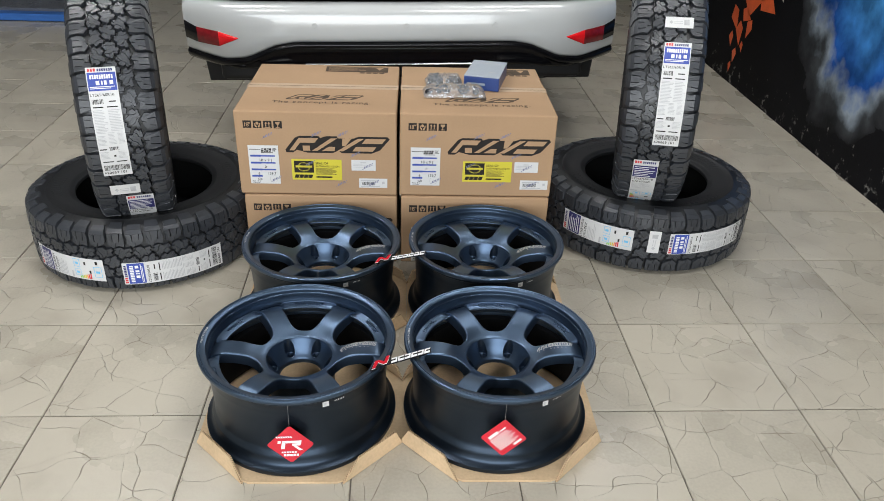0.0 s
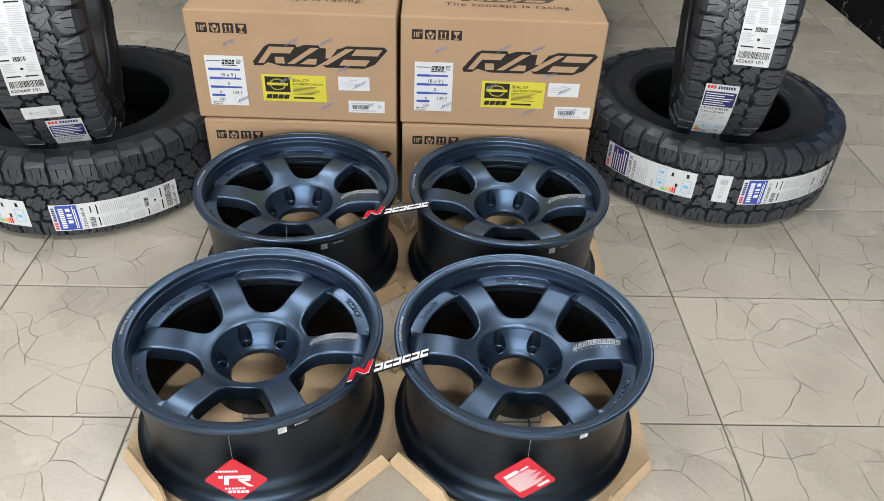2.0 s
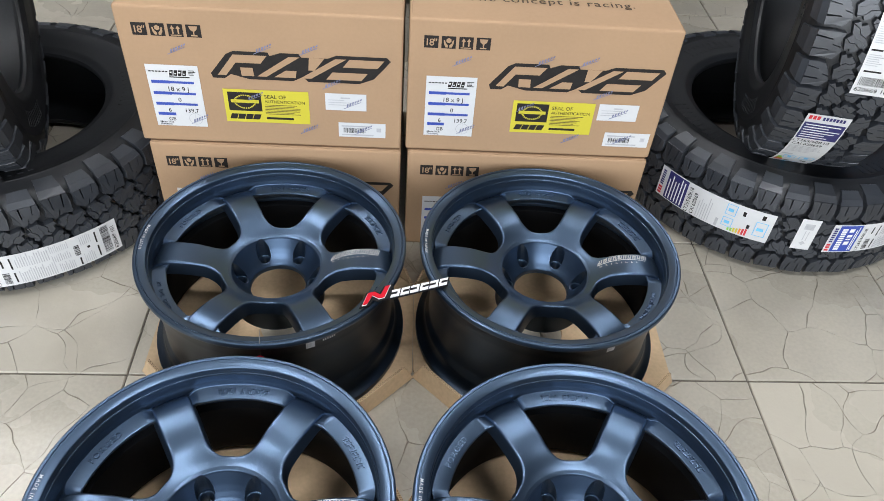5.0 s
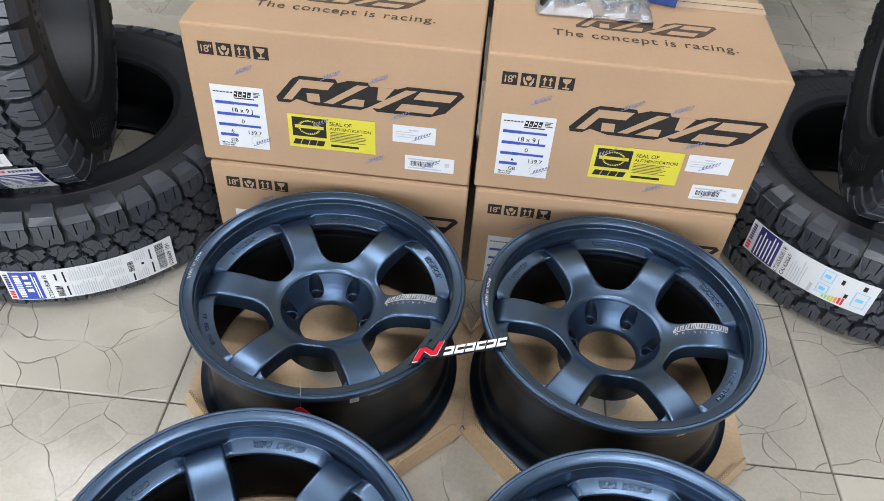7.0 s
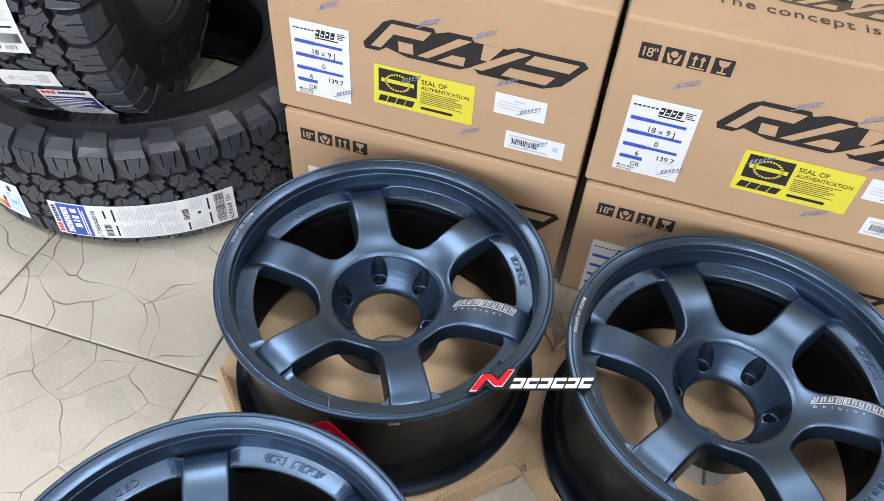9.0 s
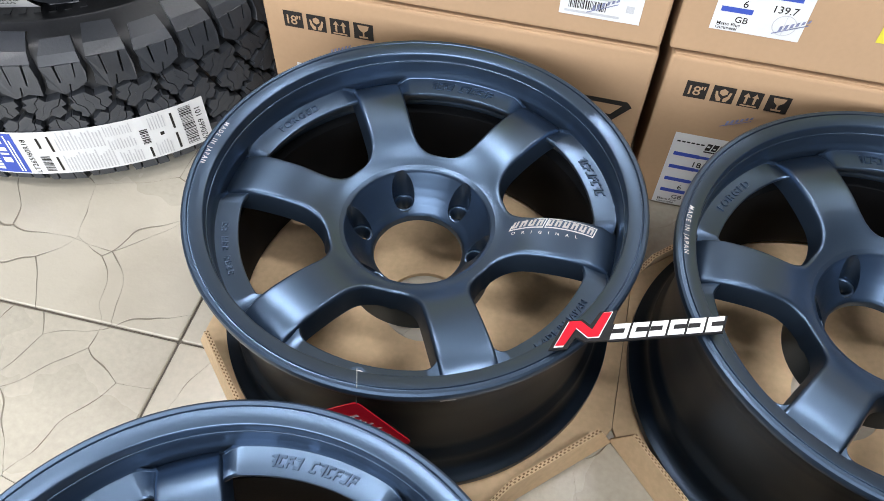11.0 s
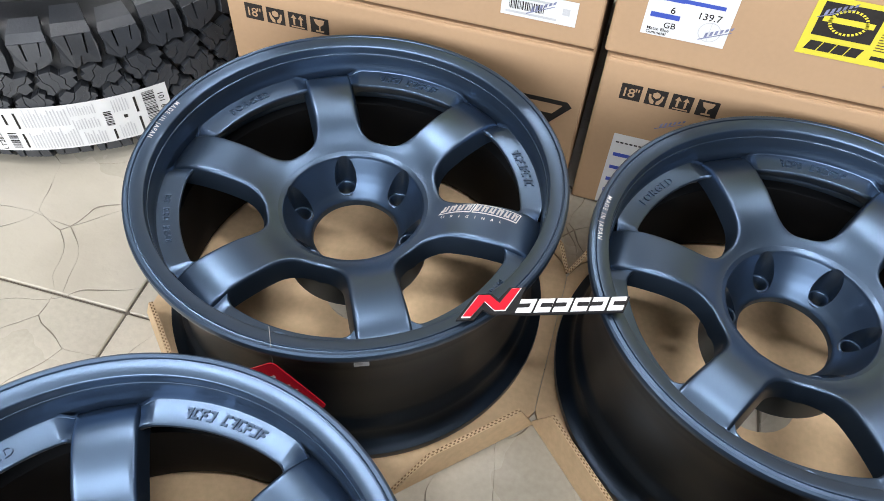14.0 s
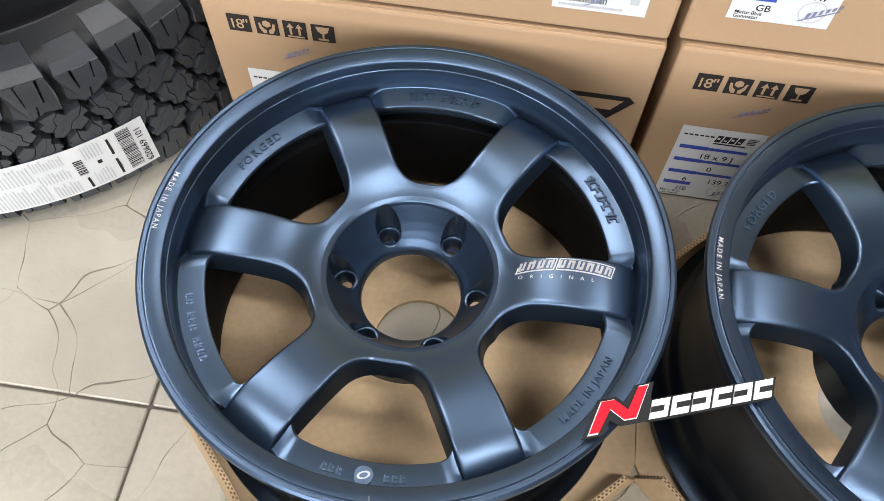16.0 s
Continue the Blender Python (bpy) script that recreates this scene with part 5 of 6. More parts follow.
def make_tyre(label, m, group):
    t = thing("tyre", label, "tyre", m, group)
    for nm, pr, mt in (("carcass", CARCASS, RUBBER_SIDE), ("inner_liner", INNER, RUBBER_SIDE)):
        prof = [(r, z * SQ) for r, z in pr] + [(r, -z * SQ) for r, z in pr[-2::-1]]
        v, f = lathe(prof, 96)
        me = mesh_from(nm, v, f, mt)
        bm = bmesh.new()
        bm.from_mesh(me)
        bpy.data.meshes.remove(me)
        bmesh.ops.recalc_face_normals(bm, faces=bm.faces[:])
        part(nm, bm, mt, t, smooth=True, angle=40)
    # raised ribs of lettering on the sidewalls, too worn to read
    rng = random.Random(3)
    for sgn in (1, -1):
        polys = []
        for a0 in (0, 95, 180, 275):
            for i in range(9):
                a = radians(a0 + i * 3.6)
                r0, r1 = 0.268, 0.300
                polys.append([(a, r0), (a + 0.030, r0), (a + 0.038, r1), (a + 0.008, r1)])
        fn = lambda a, r, h, s=sgn: Vector((r * math.cos(a), r * math.sin(a), s * (float(np.interp(r, (0.25, 0.28, 0.31), (0.129, 0.135, 0.136))) * SQ + h)))
        part("sidewall_lettering", print_mesh("sidewall_lettering", polys, RUBBER_SIDE, fn, -0.001, 0.0022, 9), None, t)
    for nm, me, ph in ROWS_OF_BLOCKS:
        for i in range(NP):
            o = part(nm, me, None, t)
            o.rotation_euler.z = (i + ph) * 2 * math.pi / NP
    return t


def tyre_label(t, kind, angle, v0, lying):
    """Paper sticker on the tread; s runs across it, q along it from foot to head."""
    tm = tread_map(TR, angle)
    fn = (lambda s, q, h=0.0: tm(-q, v0 + s, h)) if lying else (lambda s, q, h=0.0: tm(q, v0 - s, h))
    rng = random.Random(int(angle * 10 + v0 * 1000))
    if kind != "small":
        ks, kq = 1.2, (1.07 if kind == "large" else 1.28)
        inner = fn
        fn = lambda s, q, h=0.0: inner(s * ks, q * kq, h)
    fq = lambda q, s, h=0.0: fn(s, q, h)

    def sw(ps):
        """Swap so that quads are cut into steps along the tread."""
        out = []
        for p in ps:
            w = [(y, x) for x, y in p]
            out.append([w[0], *w[:0:-1]])
        return out

    def lay(name, polys, material, h, parent, label=""):
        return part(name, print_mesh(name, sw(polys), material, fq, h), None, parent, label)
    W = 0.066
    if kind == "small":
        L = 0.040
        o = lay("maker_label", [rect(-0.042, -L / 2, 0.042, L / 2)], PAPER, 0.0016, t, "small white paper label")
        lay("label_print", [rect(0.014, -0.010, 0.030, 0.010), rect(-0.016, 0.002, 0.010, 0.004), rect(-0.016, -0.005, 0.010, -0.003), [(-0.030, 0.0), (-0.024, -0.007), (-0.018, 0.0), (-0.024, 0.007)]], GREY_PRINT, 0.0021, o)
        return
    L = 0.300 if kind == "large" else 0.215
    o = lay("size_sticker", [rect(-W / 2, -L / 2, W / 2, L / 2)], PAPER, 0.0016, t, "long white paper size sticker with blue panel")
    top = L / 2
    lay("red_bar", [rect(-W / 2 + 0.004 + i * 0.0062, top - 0.011, -W / 2 + 0.0085 + i * 0.0062, top - 0.003) for i in range(3)], RED_PRINT, 0.0021, o)
    lay("brand_bar", [rect(-0.008 + i * 0.0050, top - 0.011, -0.0045 + i * 0.0050, top - 0.004) for i in range(7)], NAVY_PRINT, 0.0021, o)
    if kind == "large":
        lay("blue_panel", [rect(-W / 2 + 0.002, top - 0.062, W / 2 - 0.002, top - 0.014)], BLUE_PRINT, 0.0021, o)
        wt = [rect(-0.026 + i * 0.0052, top - 0.031, -0.0222 + i * 0.0052, top - 0.020) for i in range(10)] + [rect(-0.014, top - 0.047, -0.006, top - 0.036), slant_rect(-0.002, top - 0.047, 0.001, top - 0.036, 0.0), rect(0.004, top - 0.047, 0.010, top - 0.036), rect(0.016, top - 0.046, 0.024, top - 0.036)] + bars(-0.028, top - 0.051, 0.03, 2, 0.002, 0.002, rng, 1.0)
        lay("white_print", wt, SIGN_WHITE, 0.0026, o)
        part("size_text", text_mesh("size_text", "LT265/60R18", 0.0098, INK, fn, -0.031, top - 0.076, 0.0021), None, o)
        g = barcode(-0.028, top - 0.096, -0.004, top - 0.084, rng) + [rect(0.008, top - 0.092, 0.024, top - 0.089)] + [rect(-0.028, top - 0.106, -0.006, top - 0.103), rect(0.002, top - 0.106, 0.026, top - 0.103)]
        g += [rect(-0.030, -top + 0.080, -0.014, -top + 0.083)] + barcode(-0.008, -top + 0.078, 0.014, -top + 0.088, rng) + [rect(-0.001, -top + 0.059, 0.004, -top + 0.064)] + [rect(-0.028, -top + 0.043, -0.004, -top + 0.046), rect(0.003, -top + 0.043, 0.026, -top + 0.046)] + barcode(-0.028, -top + 0.018, 0.030, -top + 0.034, rng)
        part("code_text", text_mesh("code_text", "620669 101", 0.0110, INK, fn, -0.030, -top + 0.0065, 0.0021), None, o)
        lay("bar_print", g, INK, 0.0021, o)
        lay("small_print", bars(-0.030, top - 0.112, 0.0, 16, 0.0018, 0.0022, rng, 1.0) + bars(0.003, top - 0.112, 0.031, 14, 0.0018, 0.0024, rng, 1.0) + bars(-0.030, top - 0.180, -0.010, 8, 0.0016, 0.0020, rng, 1.0) + bars(-0.006, top - 0.172, 0.012, 9, 0.0016, 0.0022, rng, 1.0) + bars(0.015, top - 0.172, 0.031, 10, 0.0014, 0.0020, rng, 1.0) + bars(-0.030, -top + 0.074, -0.006, 6, 0.0014, 0.0022, rng, 1.0) + bars(0.010, -top + 0.074, 0.030, 6, 0.0014, 0.0022, rng, 1.0), GREY_PRINT, 0.0021, o)
    else:
        lay("blue_panel", [rect(-W / 2 + 0.002, top - 0.060, W / 2 - 0.002, top - 0.018)], NAVY_PRINT, 0.0021, o)
        lay("white_print", bars(-0.028, top - 0.022, 0.028, 6, 0.0022, 0.0040, rng, 1.0), SIGN_WHITE, 0.0026, o)
        part("size_text", text_mesh("size_text", "LT265/60R18", 0.0104, INK, fn, -0.032, top - 0.071, 0.0021), None, o)
        part("size_text", text_mesh("size_text", "CAI 620669", 0.0098, INK, fn, -0.030, top - 0.082, 0.0021), None, o)
        lay("small_print", bars(-0.030, top - 0.087, 0.024, 6, 0.0014, 0.0030, rng, 1.0) + [rect(-0.030, top - 0.128, -0.012, top - 0.123)], GREY_PRINT, 0.0021, o)
        boxes = []
        for ua, va, ub, vb in ((0.004, top - 0.152, 0.028, top - 0.134), (-0.022, top - 0.152, -0.002, top - 0.134), (-0.022, top - 0.208, 0.010, top - 0.188)):
            boxes += [rect(ua, va, ub, va + 0.0012), rect(ua, vb - 0.0012, ub, vb), rect(ua, va, ua + 0.0012, vb), rect(ub - 0.0012, va, ub, vb), rect((ua + ub) / 2 - 0.004, va + 0.005, (ua + ub) / 2 + 0.003, vb - 0.004)]
        lay("frame_print", boxes, CYAN_PRINT, 0.0021, o)
        cols = (GREEN_PRINT, GREEN_PRINT, YELLOW, YELLOW, ORANGE_PRINT, RED_PRINT, RED_PRINT)
        for i, c in enumerate(cols):
            lay("grade_arrow", [rect(-0.029, top - 0.150 - i * 0.0048, -0.023 + i * 0.0016, top - 0.1466 - i * 0.0048)], c, 0.0021, o)
        for q in (rect(0.012, top - 0.168, 0.022, top - 0.163), rect(-0.012, top - 0.180, -0.003, top - 0.175), rect(0.016, top - 0.200, 0.026, top - 0.194)):
            lay("grade_mark", [q], INK, 0.0021, o)


def upright(x, y, z, yaw, lean, spin):
    """Pose of a standing tyre: its tread at angle 0 faces the camera, its axis runs across."""
    base = Matrix(((0, 0, -1, 0), (-1, 0, 0, 0), (0, 1, 0, 0), (0, 0, 0, 1)))
    return pose(x, y, z, 0, lean, yaw) @ base @ pose(0, 0, 0, 0, 0, spin)


TY_L, TY_R = (-0.735, 3.030), (1.100, 3.175)
g = "all-terrain tyres, two lying and two standing in them"
ta = make_tyre("black all-terrain tyre lying flat on tiles, paper stickers", pose(TY_L[0], TY_L[1], 0.118, 0, 0, 0), g)
tb = copy_thing(ta, pose(TY_R[0], TY_R[1], 0.118, 0, 0, 7))
tc = copy_thing(ta, upright(-0.748, 3.012, 0.514, 18, 0.5, 3))
td = copy_thing(ta, upright(1.072, 3.135, 0.552, -15, -2, 6))
tagged(tc, "black all-terrain tyre standing inside a lying tyre"), tagged(td, "black all-terrain tyre standing upright, long white sticker")
tyre_label(ta, "long", -115, -0.031, True)
tyre_label(ta, "large", -62.5, -0.042, True)
tyre_label(tb, "long", -136.5, 0.010, True)
tyre_label(tb, "small", -105.7, 0.015, True)
tyre_label(tb, "large", -74.5, 0.010, True)
tyre_label(tc, "large", 7.0, 0.032, False)
tyre_label(tc, "small", -25.5, 0.022, False)
tyre_label(tc, "long", -50.5, -0.014, False)
tyre_label(td, "small", 44, -0.026, False)
tyre_label(td, "large", 10, -0.028, False)
tyre_label(td, "long", -43, 0.020, False)

# ---- car ----


def loft(sections):
    verts = [p for s in sections for p in s]
    k = len(sections[0])
    faces = [(i * k + j, i * k + j + 1, (i + 1) * k + j + 1, (i + 1) * k + j) for i in range(len(sections) - 1) for j in range(k - 1)]
    return verts, faces


CAR_X, CAR_Y = 0.185, 3.74


def tail_y(x, bulge=0.0):
    """Rear outline of the bumper from above: nearly straight in the middle, rounding into the corners."""
    a = abs(x) / 0.93
    return 0.035 * a ** 2 + 0.105 * max(0.0, a - 0.70) ** 1.8 / 0.30 ** 1.8 - bulge


def band(profile_fn, xs):
    """Sheet across the car: for each x a list of (y, z)."""
    return loft([[Vector((x, y, z)) for y, z in profile_fn(x)] for x in xs])


def car_shell(name, fn, material, parent, label="", n=72):
    xs = [-0.93 + 1.86 * i / n for i in range(n + 1)]
    v, f = band(fn, xs)
    me = mesh_from(name, v, f, material, True)
    return part(name, me, None, parent, label)


def bumper_low(x):
    """Lower edge of the white bumper skin: raised and level in the middle, lower at the corners."""
    a = abs(x)
    return float(np.interp(a, (0, 0.46, 0.54, 0.66, 0.76, 0.93), (0.552, 0.550, 0.536, 0.486, 0.474, 0.498)))


car = thing("car", "pearl white SUV parked with its black-trimmed rear bumper outward", "car", pose(CAR_X, CAR_Y, 0, 0, -1.0, 2.5))


def skin(x):
    zl = bumper_low(x)
    y = tail_y(x)
    return [(y + 0.035, zl - 0.004), (y + 0.012, zl), (y, zl + 0.012), (y - 0.003, 0.58), (y - 0.004, 0.61), (y - 0.002, 0.64), (y + 0.003, 0.662), (y + 0.010, 0.678), (y + 0.022, 0.692), (y + 0.042, 0.701), (y + 0.070, 0.704), (y + 0.09, 0.699)]


def trim_black(x):
    zl = bumper_low(x)
    y = tail_y(x)
    low = float(np.interp(abs(x), (0, 0.50, 0.70, 0.93), (0.448, 0.444, 0.428, 0.455)))
    return [(y + 0.030, zl - 0.002), (y + 0.002, zl - 0.004), (y - 0.004, zl - 0.014), (y + 0.004, zl - 0.026), (y + 0.014, zl - 0.034), (y + 0.016, low + 0.03), (y + 0.012, low + 0.012), (y + 0.03, low), (y + 0.20, low - 0.01)]


def tailgate(x):
    y = tail_y(x) + 0.04
    return [(y + 0.05, 0.712), (y + 0.016, 0.714), (y + 0.004, 0.730), (y + 0.0, 0.86), (y + 0.02, 1.0), (y + 0.05, 1.12), (y + 0.10, 1.20)]


def tail_glass(x):
    y = tail_y(x) + 0.13
    return [(y + 0.0, 1.20), (y + 0.12, 1.42), (y + 0.25, 1.62)]


def roof(x):
    y = tail_y(x) + 0.36
    s = 1.66 - 0.08 * (abs(x) / 0.93) ** 4
    return [(y, 1.62), (y + 0.1, s), (y + 1.6, s + 0.04), (y + 2.6, s - 0.04), (y + 3.2, 1.1), (y + 4.0, 1.0), (y + 4.1, 0.5)]


car_shell("bumper_skin", skin, CAR_PAINT, car)
lower = car_shell("lower_trim", trim_black, CAR_BLACK, car, "gloss black lower bumper trim")
car_shell("tailgate", tailgate, CAR_PAINT, car)
car_shell("rear_glass", tail_glass, CAR_GLASS, car)
car_shell("roof_and_bonnet", roof, CAR_PAINT, car)
chr_fn = lambda x: [(tail_y(x) + 0.020, 0.452), (tail_y(x) + 0.004, 0.455), (tail_y(x) + 0.003, 0.458), (tail_y(x) + 0.016, 0.462)]
v, f = band(chr_fn, [-0.42 + 0.84 * i / 30 for i in range(31)])
part("bright_strip", mesh_from("bright_strip", v, f, CHROME, True), None, lower, "thin bright strip")
for s in (-1, 1):
    yb = tail_y(0.93)
    bm = box_bm(0.90, yb + 0.01, 0.50, 0.93, yb + 0.78, 1.18, 0.008)
    bmesh.ops.scale(bm, vec=(s, 1, 1), verts=bm.verts)
    bmesh.ops.recalc_face_normals(bm, faces=bm.faces[:])
    part("side_panel", bm, CAR_PAINT, car)
    bm = box_bm(0.90, yb + 1.55, 0.42, 0.93, yb + 3.6, 1.12, 0.008)
    bmesh.ops.scale(bm, vec=(s, 1, 1), verts=bm.verts)
    bmesh.ops.recalc_face_normals(bm, faces=bm.faces[:])
    part("door_panel", bm, CAR_PAINT, car)
    bm = box_bm(0.90, yb + 0.782, 0.80, 0.93, yb + 1.548, 1.18, 0.008)
    bmesh.ops.scale(bm, vec=(s, 1, 1), verts=bm.verts)
    bmesh.ops.recalc_face_normals(bm, faces=bm.faces[:])
    part("fender", bm, CAR_PAINT, car)
    win = [(yb + y, z) for y, z in ((0.06, 1.185), (3.30, 1.125), (2.75, 1.50), (2.00, 1.585), (0.60, 1.575), (0.28, 1.50))]
    fs = plane_map((s * 0.915, 0, 0), (0, 1, 0), (0, 0, 1))
    part("side_glass", print_mesh("side_glass", [win], CAR_GLASS, fs, -0.01, 0.02, 9), None, car, "dark tinted side glass")
    # reflector set into the corner: bright inner part, dark outer part, black end
    for nm, x0, x1, mt, z0, z1 in (("reflector", 0.690, 0.775, CAR_RED, 0.0, 0.0), ("reflector_outer", 0.775, 0.872, CAR_RED_DARK, 0, 0), ("reflector_end", 0.872, 0.928, CAR_BLACK, 0, 0)):
        xs = [x0 + (x1 - x0) * i / 8 for i in range(9)]
        lo = lambda x: float(np.interp(x, (0.690, 0.775, 0.872, 0.928), (0.564, 0.527, 0.533, 0.545)))
        hi = lambda x: float(np.interp(x, (0.690, 0.775, 0.872, 0.928), (0.570, 0.592, 0.600, 0.620)))
        v, f = band(lambda x: [(tail_y(x) + 0.006, lo(x)), (tail_y(x) - 0.008, lo(x) + 0.003), (tail_y(x) - 0.009, (lo(x) + hi(x)) / 2), (tail_y(x) - 0.007, hi(x) - 0.003), (tail_y(x) + 0.006, hi(x))], xs)
        v = [(s * p.x, p.y, p.z) for p in v]
        part(nm, mesh_from(nm, v, f if s > 0 else [q[::-1] for q in f], mt, True), None, car, "red bumper reflector" if mt is CAR_RED else "")
    # mud flap
    bm = box_bm(0.66, 0.36, 0.285, 0.925, 0.376, 0.50, 0.006)
    for vv in bm.verts:
        if vv.co.z < 0.36:
            vv.co.x += 0.02 if vv.co.x < 0.8 else -0.02
    bmesh.ops.scale(bm, vec=(s, 1, 1), verts=bm.verts)
    bmesh.ops.recalc_face_normals(bm, faces=bm.faces[:])
    part("mud_flap", bm, CAR_MATT, car, "black rubber mud flap")
    for yy in (1.32, 3.95):
        wv, wf = lathe([(0.20, -0.10), (0.33, -0.12), (0.375, -0.10), (0.38, 0.0), (0.375, 0.10), (0.33, 0.12), (0.20, 0.10)], 48)
        wh = part("road_tyre", mesh_from("road_tyre", [(s * 0.77 + z, yy + x, 0.381 + y) for x, y, z in wv], wf, RUBBER_SIDE, True), None, car)
        bm = bmesh.new()
        bmesh.ops.create_cone(bm, cap_ends=True, segments=32, radius1=0.2, radius2=0.2, depth=0.19)
        bmesh.ops.transform(bm, matrix=pose(s * 0.77, yy, 0.381, 0, 90, 0), verts=bm.verts)
        part("road_wheel", bm, GREY_STEEL, car)
for x in (-0.372, 0.006, 0.378):
    sv, sf = lathe([(0.0, -0.0012), (0.0095, -0.0012), (0.0104, -0.0002), (0.0112, -0.0010), (0.0118, 0.003)], 24)
    part("parking_sensor", mesh_from("parking_sensor", [(x + a, tail_y(x) - 0.0044 + c, 0.620 + b) for a, b, c in sv], sf, CAR_PAINT, False), None, car, "white parking sensor")
bm = box_bm(-0.8, 0.12, 0.36, 0.8, 3.9, 0.50, 0.02)
part("underbody", bm, CAR_MATT, car)

# ---- small things on the cartons ----
TOPZ = ZT + 0.0012


def small_carton(m):
    c = thing("small_carton", "dark blue small carton with a pale grey lid", "box", m)
    part("carton_base", box_bm(-0.062, -0.100, 0, 0.062, 0.100, 0.046, 0.002), CARTON_BLUE, c)
    part("lid", box_bm(-0.0625, -0.1005, 0.0462, 0.0625, 0.1005, 0.0500, 0.0018), CARTON_GREY, c, "pale grey glossy lid")
    fn = plane_map((-0.0625, -0.1006, 0), (1, 0, 0), (0, 0, 1))
    part("print", print_mesh("print", [rect(0.012, 0.018, 0.075, 0.026), rect(0.012, 0.010, 0.05, 0.014)], CARTON_GREY, fn, 0.0006), None, c)
    ft = plane_map((-0.06, -0.1, 0.050), (1, 0, 0), (0, 1, 0))
    part("top_print", print_mesh("top_print", [rect(0.075, 0.05, 0.105, 0.056), rect(0.02, 0.16, 0.1, 0.166)], GREY_PRINT, ft, 0.0006), None, c)
    return c


small_carton(pose(0.470, 3.215, TOPZ, 0, 0, -14))


def nut(parent, x, y, z, spin):
    v, f = lathe([(0.0, 0.034), (0.006, 0.033), (0.0095, 0.028), (0.0105, 0.020), (0.0105, 0.006), (0.0085, 0.0), (0.006, 0.0), (0.006, 0.012), (0.0, 0.012)], 12)
    m = pose(x, y, z, 78, 0, spin)
    me = mesh_from("lug_nut", [m @ Vector(p) for p in v], f, SIGN_BLACK, False)
    return part("lug_nut", me, None, parent, "black lug nut")


def nut_bag(m, count, size, label, seed):
    b = thing("nut_bag", label, "plastic bag", m)
    rng = random.Random(seed)
    for i in range(count):
        nut(b, (i % 6 - 2.5) * size[0] / 6.5 + rng.uniform(-0.005, 0.005), (i // 6 - (0.5 if count > 6 else 0)) * 0.030 + rng.uniform(-0.005, 0.005), 0.0115, rng.uniform(0, 360))
    n = 44
    verts, faces = [], []
    for i in range(n + 1):
        for j in range(n + 1):
            u, v = i / n * 2 - 1, j / n * 2 - 1
            edge = min(1 - abs(u), 1 - abs(v))
            z = 0.002 + 0.026 * min(1, edge * 4) ** 0.7
            p = Vector((u * 7, v * 7, seed))
            z += 0.009 * noise.noise(p) * min(1, edge * 5) + 0.0050 * abs(noise.noise(p * 2.2)) + 0.0022 * noise.noise(p * 5)
            verts.append((u * size[0] / 2 * (1 + 0.06 * noise.noise(Vector((v * 3, seed, 1)))), v * size[1] / 2 * (1 + 0.08 * noise.noise(Vector((u * 3, seed, 5)))), max(z, 0.0012)))
    for i in range(n):
        for j in range(n):
            a = i * (n + 1) + j
            faces.append((a, a + n + 1, a + n + 2, a + 1))
    film = part("film", mesh_from("film", verts, faces, BAG, True), None, b, "crumpled clear plastic film")
    return b


nut_bag(pose(0.318, 3.185, TOPZ, 0, 0, 4), 8, (0.13, 0.075), "clear plastic bag of black lug nuts in rows", 4)
nut_bag(pose(0.350, 3.065, TOPZ, 0, 0, 2), 6, (0.21, 0.085), "crumpled clear bag of black lug nuts on carton", 11)

# ---- far corner of the workshop ----
lift = thing("lift_platform", "low blue-edged checker-plate vehicle lift platform on floor", "vehicle lift", pose(-2.9, 6.62, 0))
part("plate", box_bm(-0.9, -0.30, 0.02, 0.62, 1.6, 0.075, 0.004), GREY_STEEL, lift)
part("front_edge", box_bm(-0.9, -0.40, 0.005, 0.62, -0.302, 0.056, 0.006), BLUE_STEEL, lift, "blue painted edge")
ribs = []
for i in range(18):
    for j in range(8):
        ribs.append(slant_rect(-0.88 + i * 0.082, -0.28 + j * 0.08, -0.86 + i * 0.082, -0.24 + j * 0.08, 0.9 if (i + j) % 2 else -0.9))
part("tread_ribs", print_mesh("tread_ribs", ribs, GREY_STEEL, plane_map((0, 0, 0.075), (1, 0, 0), (0, 1, 0)), 0, 0.003, 9), None, lift)

SHARDS = ((5.12, 0.31, 0.11, 10), (5.00, 0.36, 0.09, -25), (5.22, 0.25, 0.07, 5), (5.13, 0.17, 0.07, -8), (5.22, 0.38, 0.12, 30), (5.07, 0.42, 0.10, 70), (5.05, 0.24, 0.05, 14), (5.16, 0.09, 0.05, -6), (5.02, 0.52, 0.20, 95), (4.84, 0.55, 0.18, 60))
for y, z, s, a in SHARDS:
    mural_shard(y, z, s, a, ORANGE_PAINT, "painted_shard", "orange painted shard")
for y, z, s, a in ((4.86, 0.66, 0.16, 70), (4.70, 0.66, 0.13, 20)):
    mural_shard(y, z, s, a, GREY_PAINT, "painted_patch", "pale grey painted patch")

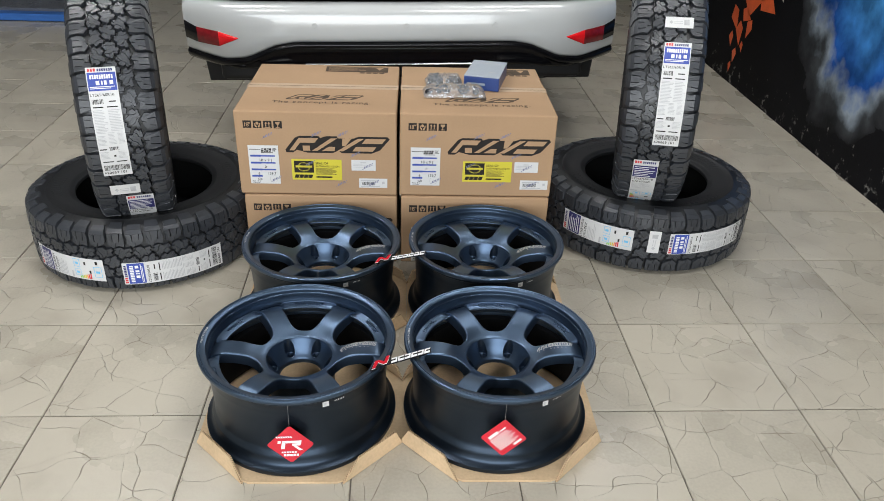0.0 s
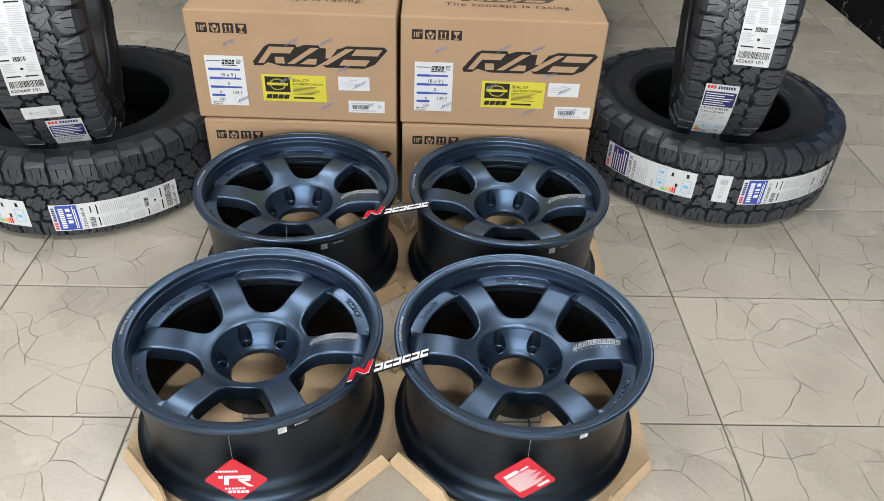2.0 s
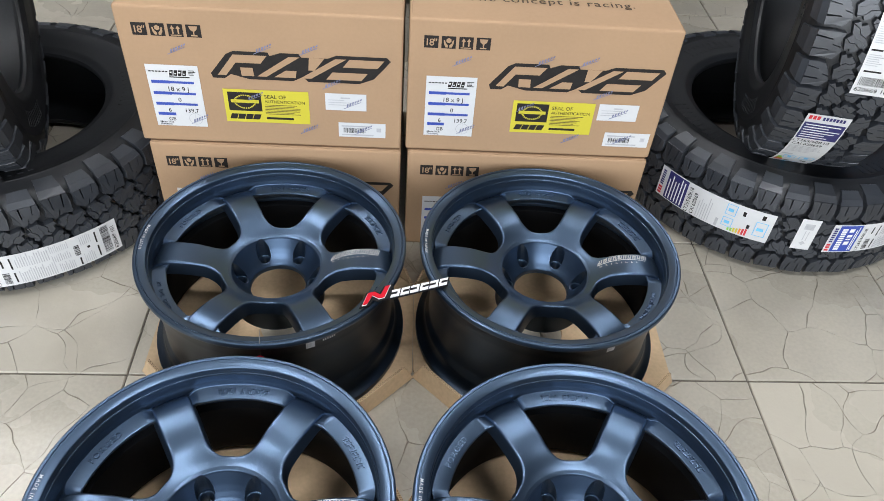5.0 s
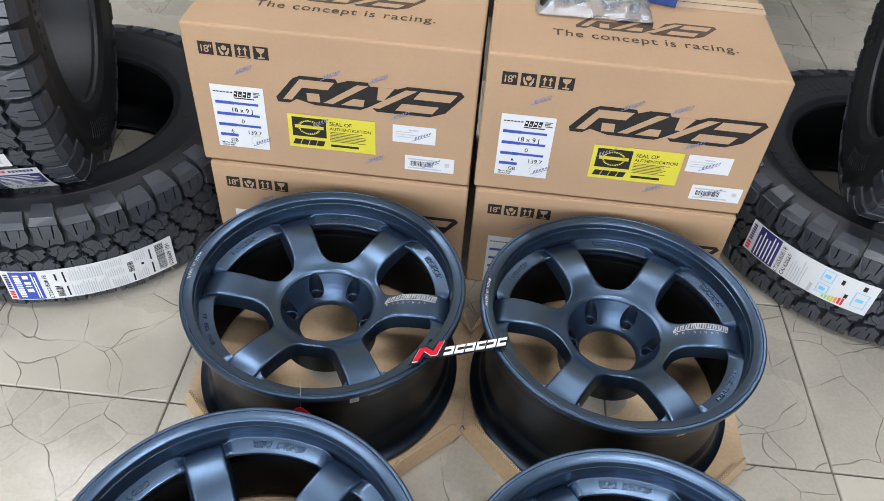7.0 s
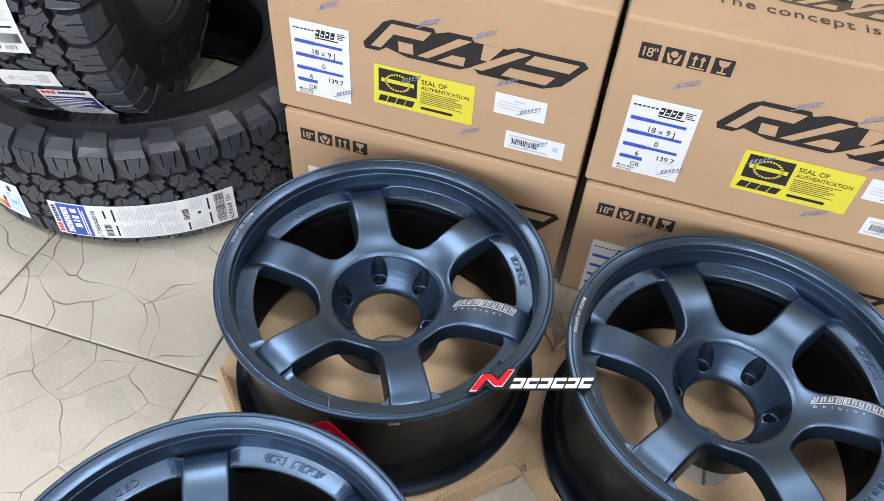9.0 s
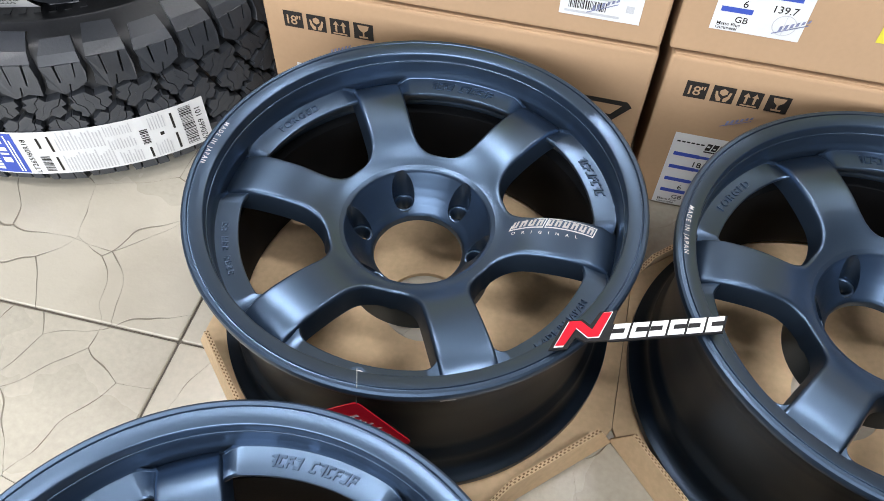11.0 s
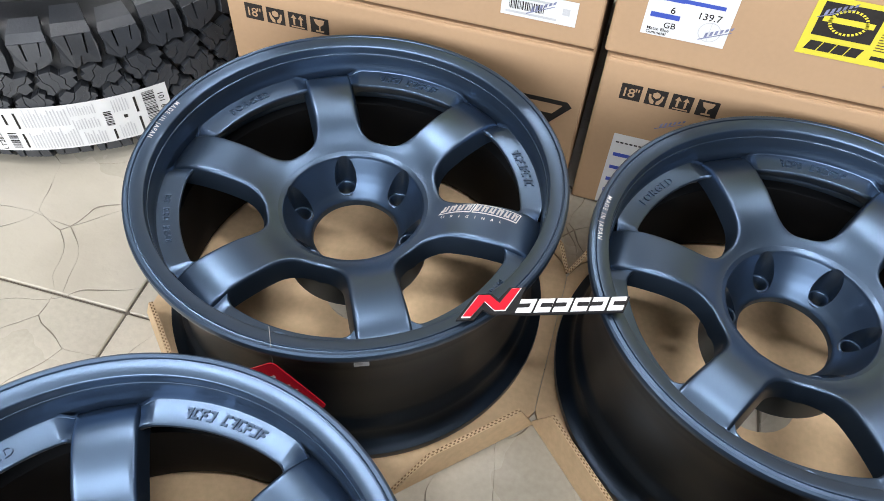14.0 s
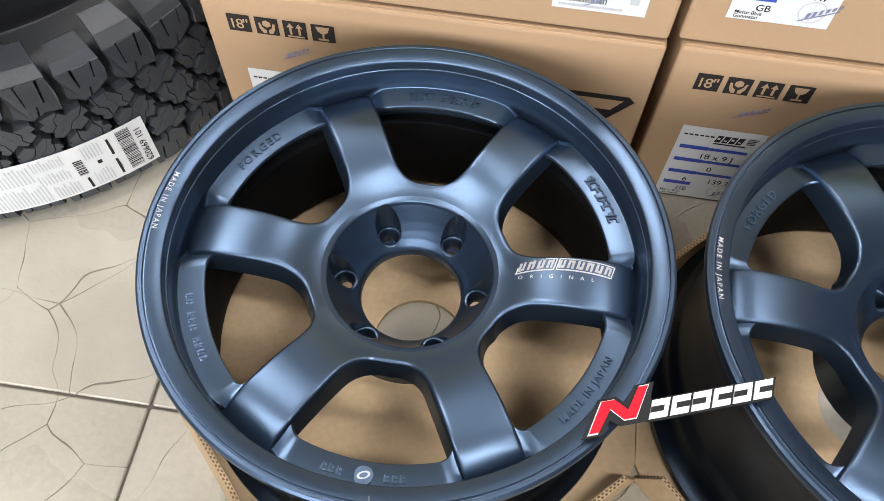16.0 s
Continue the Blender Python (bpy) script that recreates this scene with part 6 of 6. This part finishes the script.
# bodies of the added ceiling tubes, unseen except in reflections
for tx, ty in ADDED_TUBES:
    tl = thing("tube_lamp", "white ceiling tube lamp, unseen, added for light", "ceiling light", pose(tx, ty, 3.37), "ceiling tube lamps")
    part("housing", box_bm(-0.62, -0.07, 0.045, 0.62, 0.07, 0.13, 0.01), CEIL, tl)
    bm = bmesh.new()
    bmesh.ops.create_cone(bm, cap_ends=True, segments=16, radius1=0.014, radius2=0.014, depth=1.2)
    bmesh.ops.transform(bm, matrix=pose(0, 0, 0.028, 0, 90, 0), verts=bm.verts)
    part("tube", bm, mat("glowing_tube", (1, 0.98, 0.95), 0.4, emit=6.0, bump=0), tl)

# ---- floor tiles ----
TS, GAP = 0.402, 0.0035
TX0, TY0 = -0.738, 2.067
FLOOR_TURN = radians(0.9)
tile_bm = box_bm(-TS / 2 + GAP / 2, -TS / 2 + GAP / 2, -0.010, TS / 2 - GAP / 2, TS / 2 - GAP / 2, 0.0, 0.0016, 1)
tile_me = bpy.data.meshes.new("tile")
tile_bm.to_mesh(tile_me)
tile_bm.free()
tile_me.materials.append(TILE)
rng = random.Random(21)
near, far, edge = [], [], []
for i in range(-9, 8):
    for j in range(-12, 17):
        u, v = (i + 0.5) * TS, (j + 0.5) * TS
        x = TX0 + u * math.cos(FLOOR_TURN) - v * math.sin(FLOOR_TURN)
        y = TY0 + u * math.sin(FLOOR_TURN) + v * math.cos(FLOOR_TURN)
        if x - TS / 2 > WALL_X - 0.03 or x < ROOM_X0 + 0.2:
            continue
        if x + TS / 2 > WALL_X - 0.008:
            edge.append((x, y))
            continue
        (near if y < 5.6 and y > 1.0 and -2.2 < x else far).append((x, y))
for x, y in near[:299]:
    o = part("tile", tile_me, None, floor)
    o.location, o.rotation_euler.z = (x, y, rng.uniform(-0.0005, 0.0005)), FLOOR_TURN
# tiles cut to fit along the painted wall
for x, y in edge:
    o = part("cut_tile", box_bm(-TS / 2 + GAP / 2, -TS / 2 + GAP / 2, -0.010, WALL_X - x - 0.006, TS / 2 - GAP / 2, 0.0, 0.0016, 1), TILE, floor)
    o.location, o.rotation_euler.z = (x, y, 0), FLOOR_TURN
verts, faces = [], []
for x, y in far + near[299:]:
    n = len(verts)
    for v in tile_me.vertices:
        p = Matrix.Rotation(FLOOR_TURN, 3, "Z") @ v.co
        verts.append((p.x + x, p.y + y, p.z))
    faces += [tuple(n + k for k in p.vertices) for p in tile_me.polygons]
tagged(part("tiles_beyond", mesh_from("tiles_beyond", verts, faces, TILE), None, floor), kind="stuff")
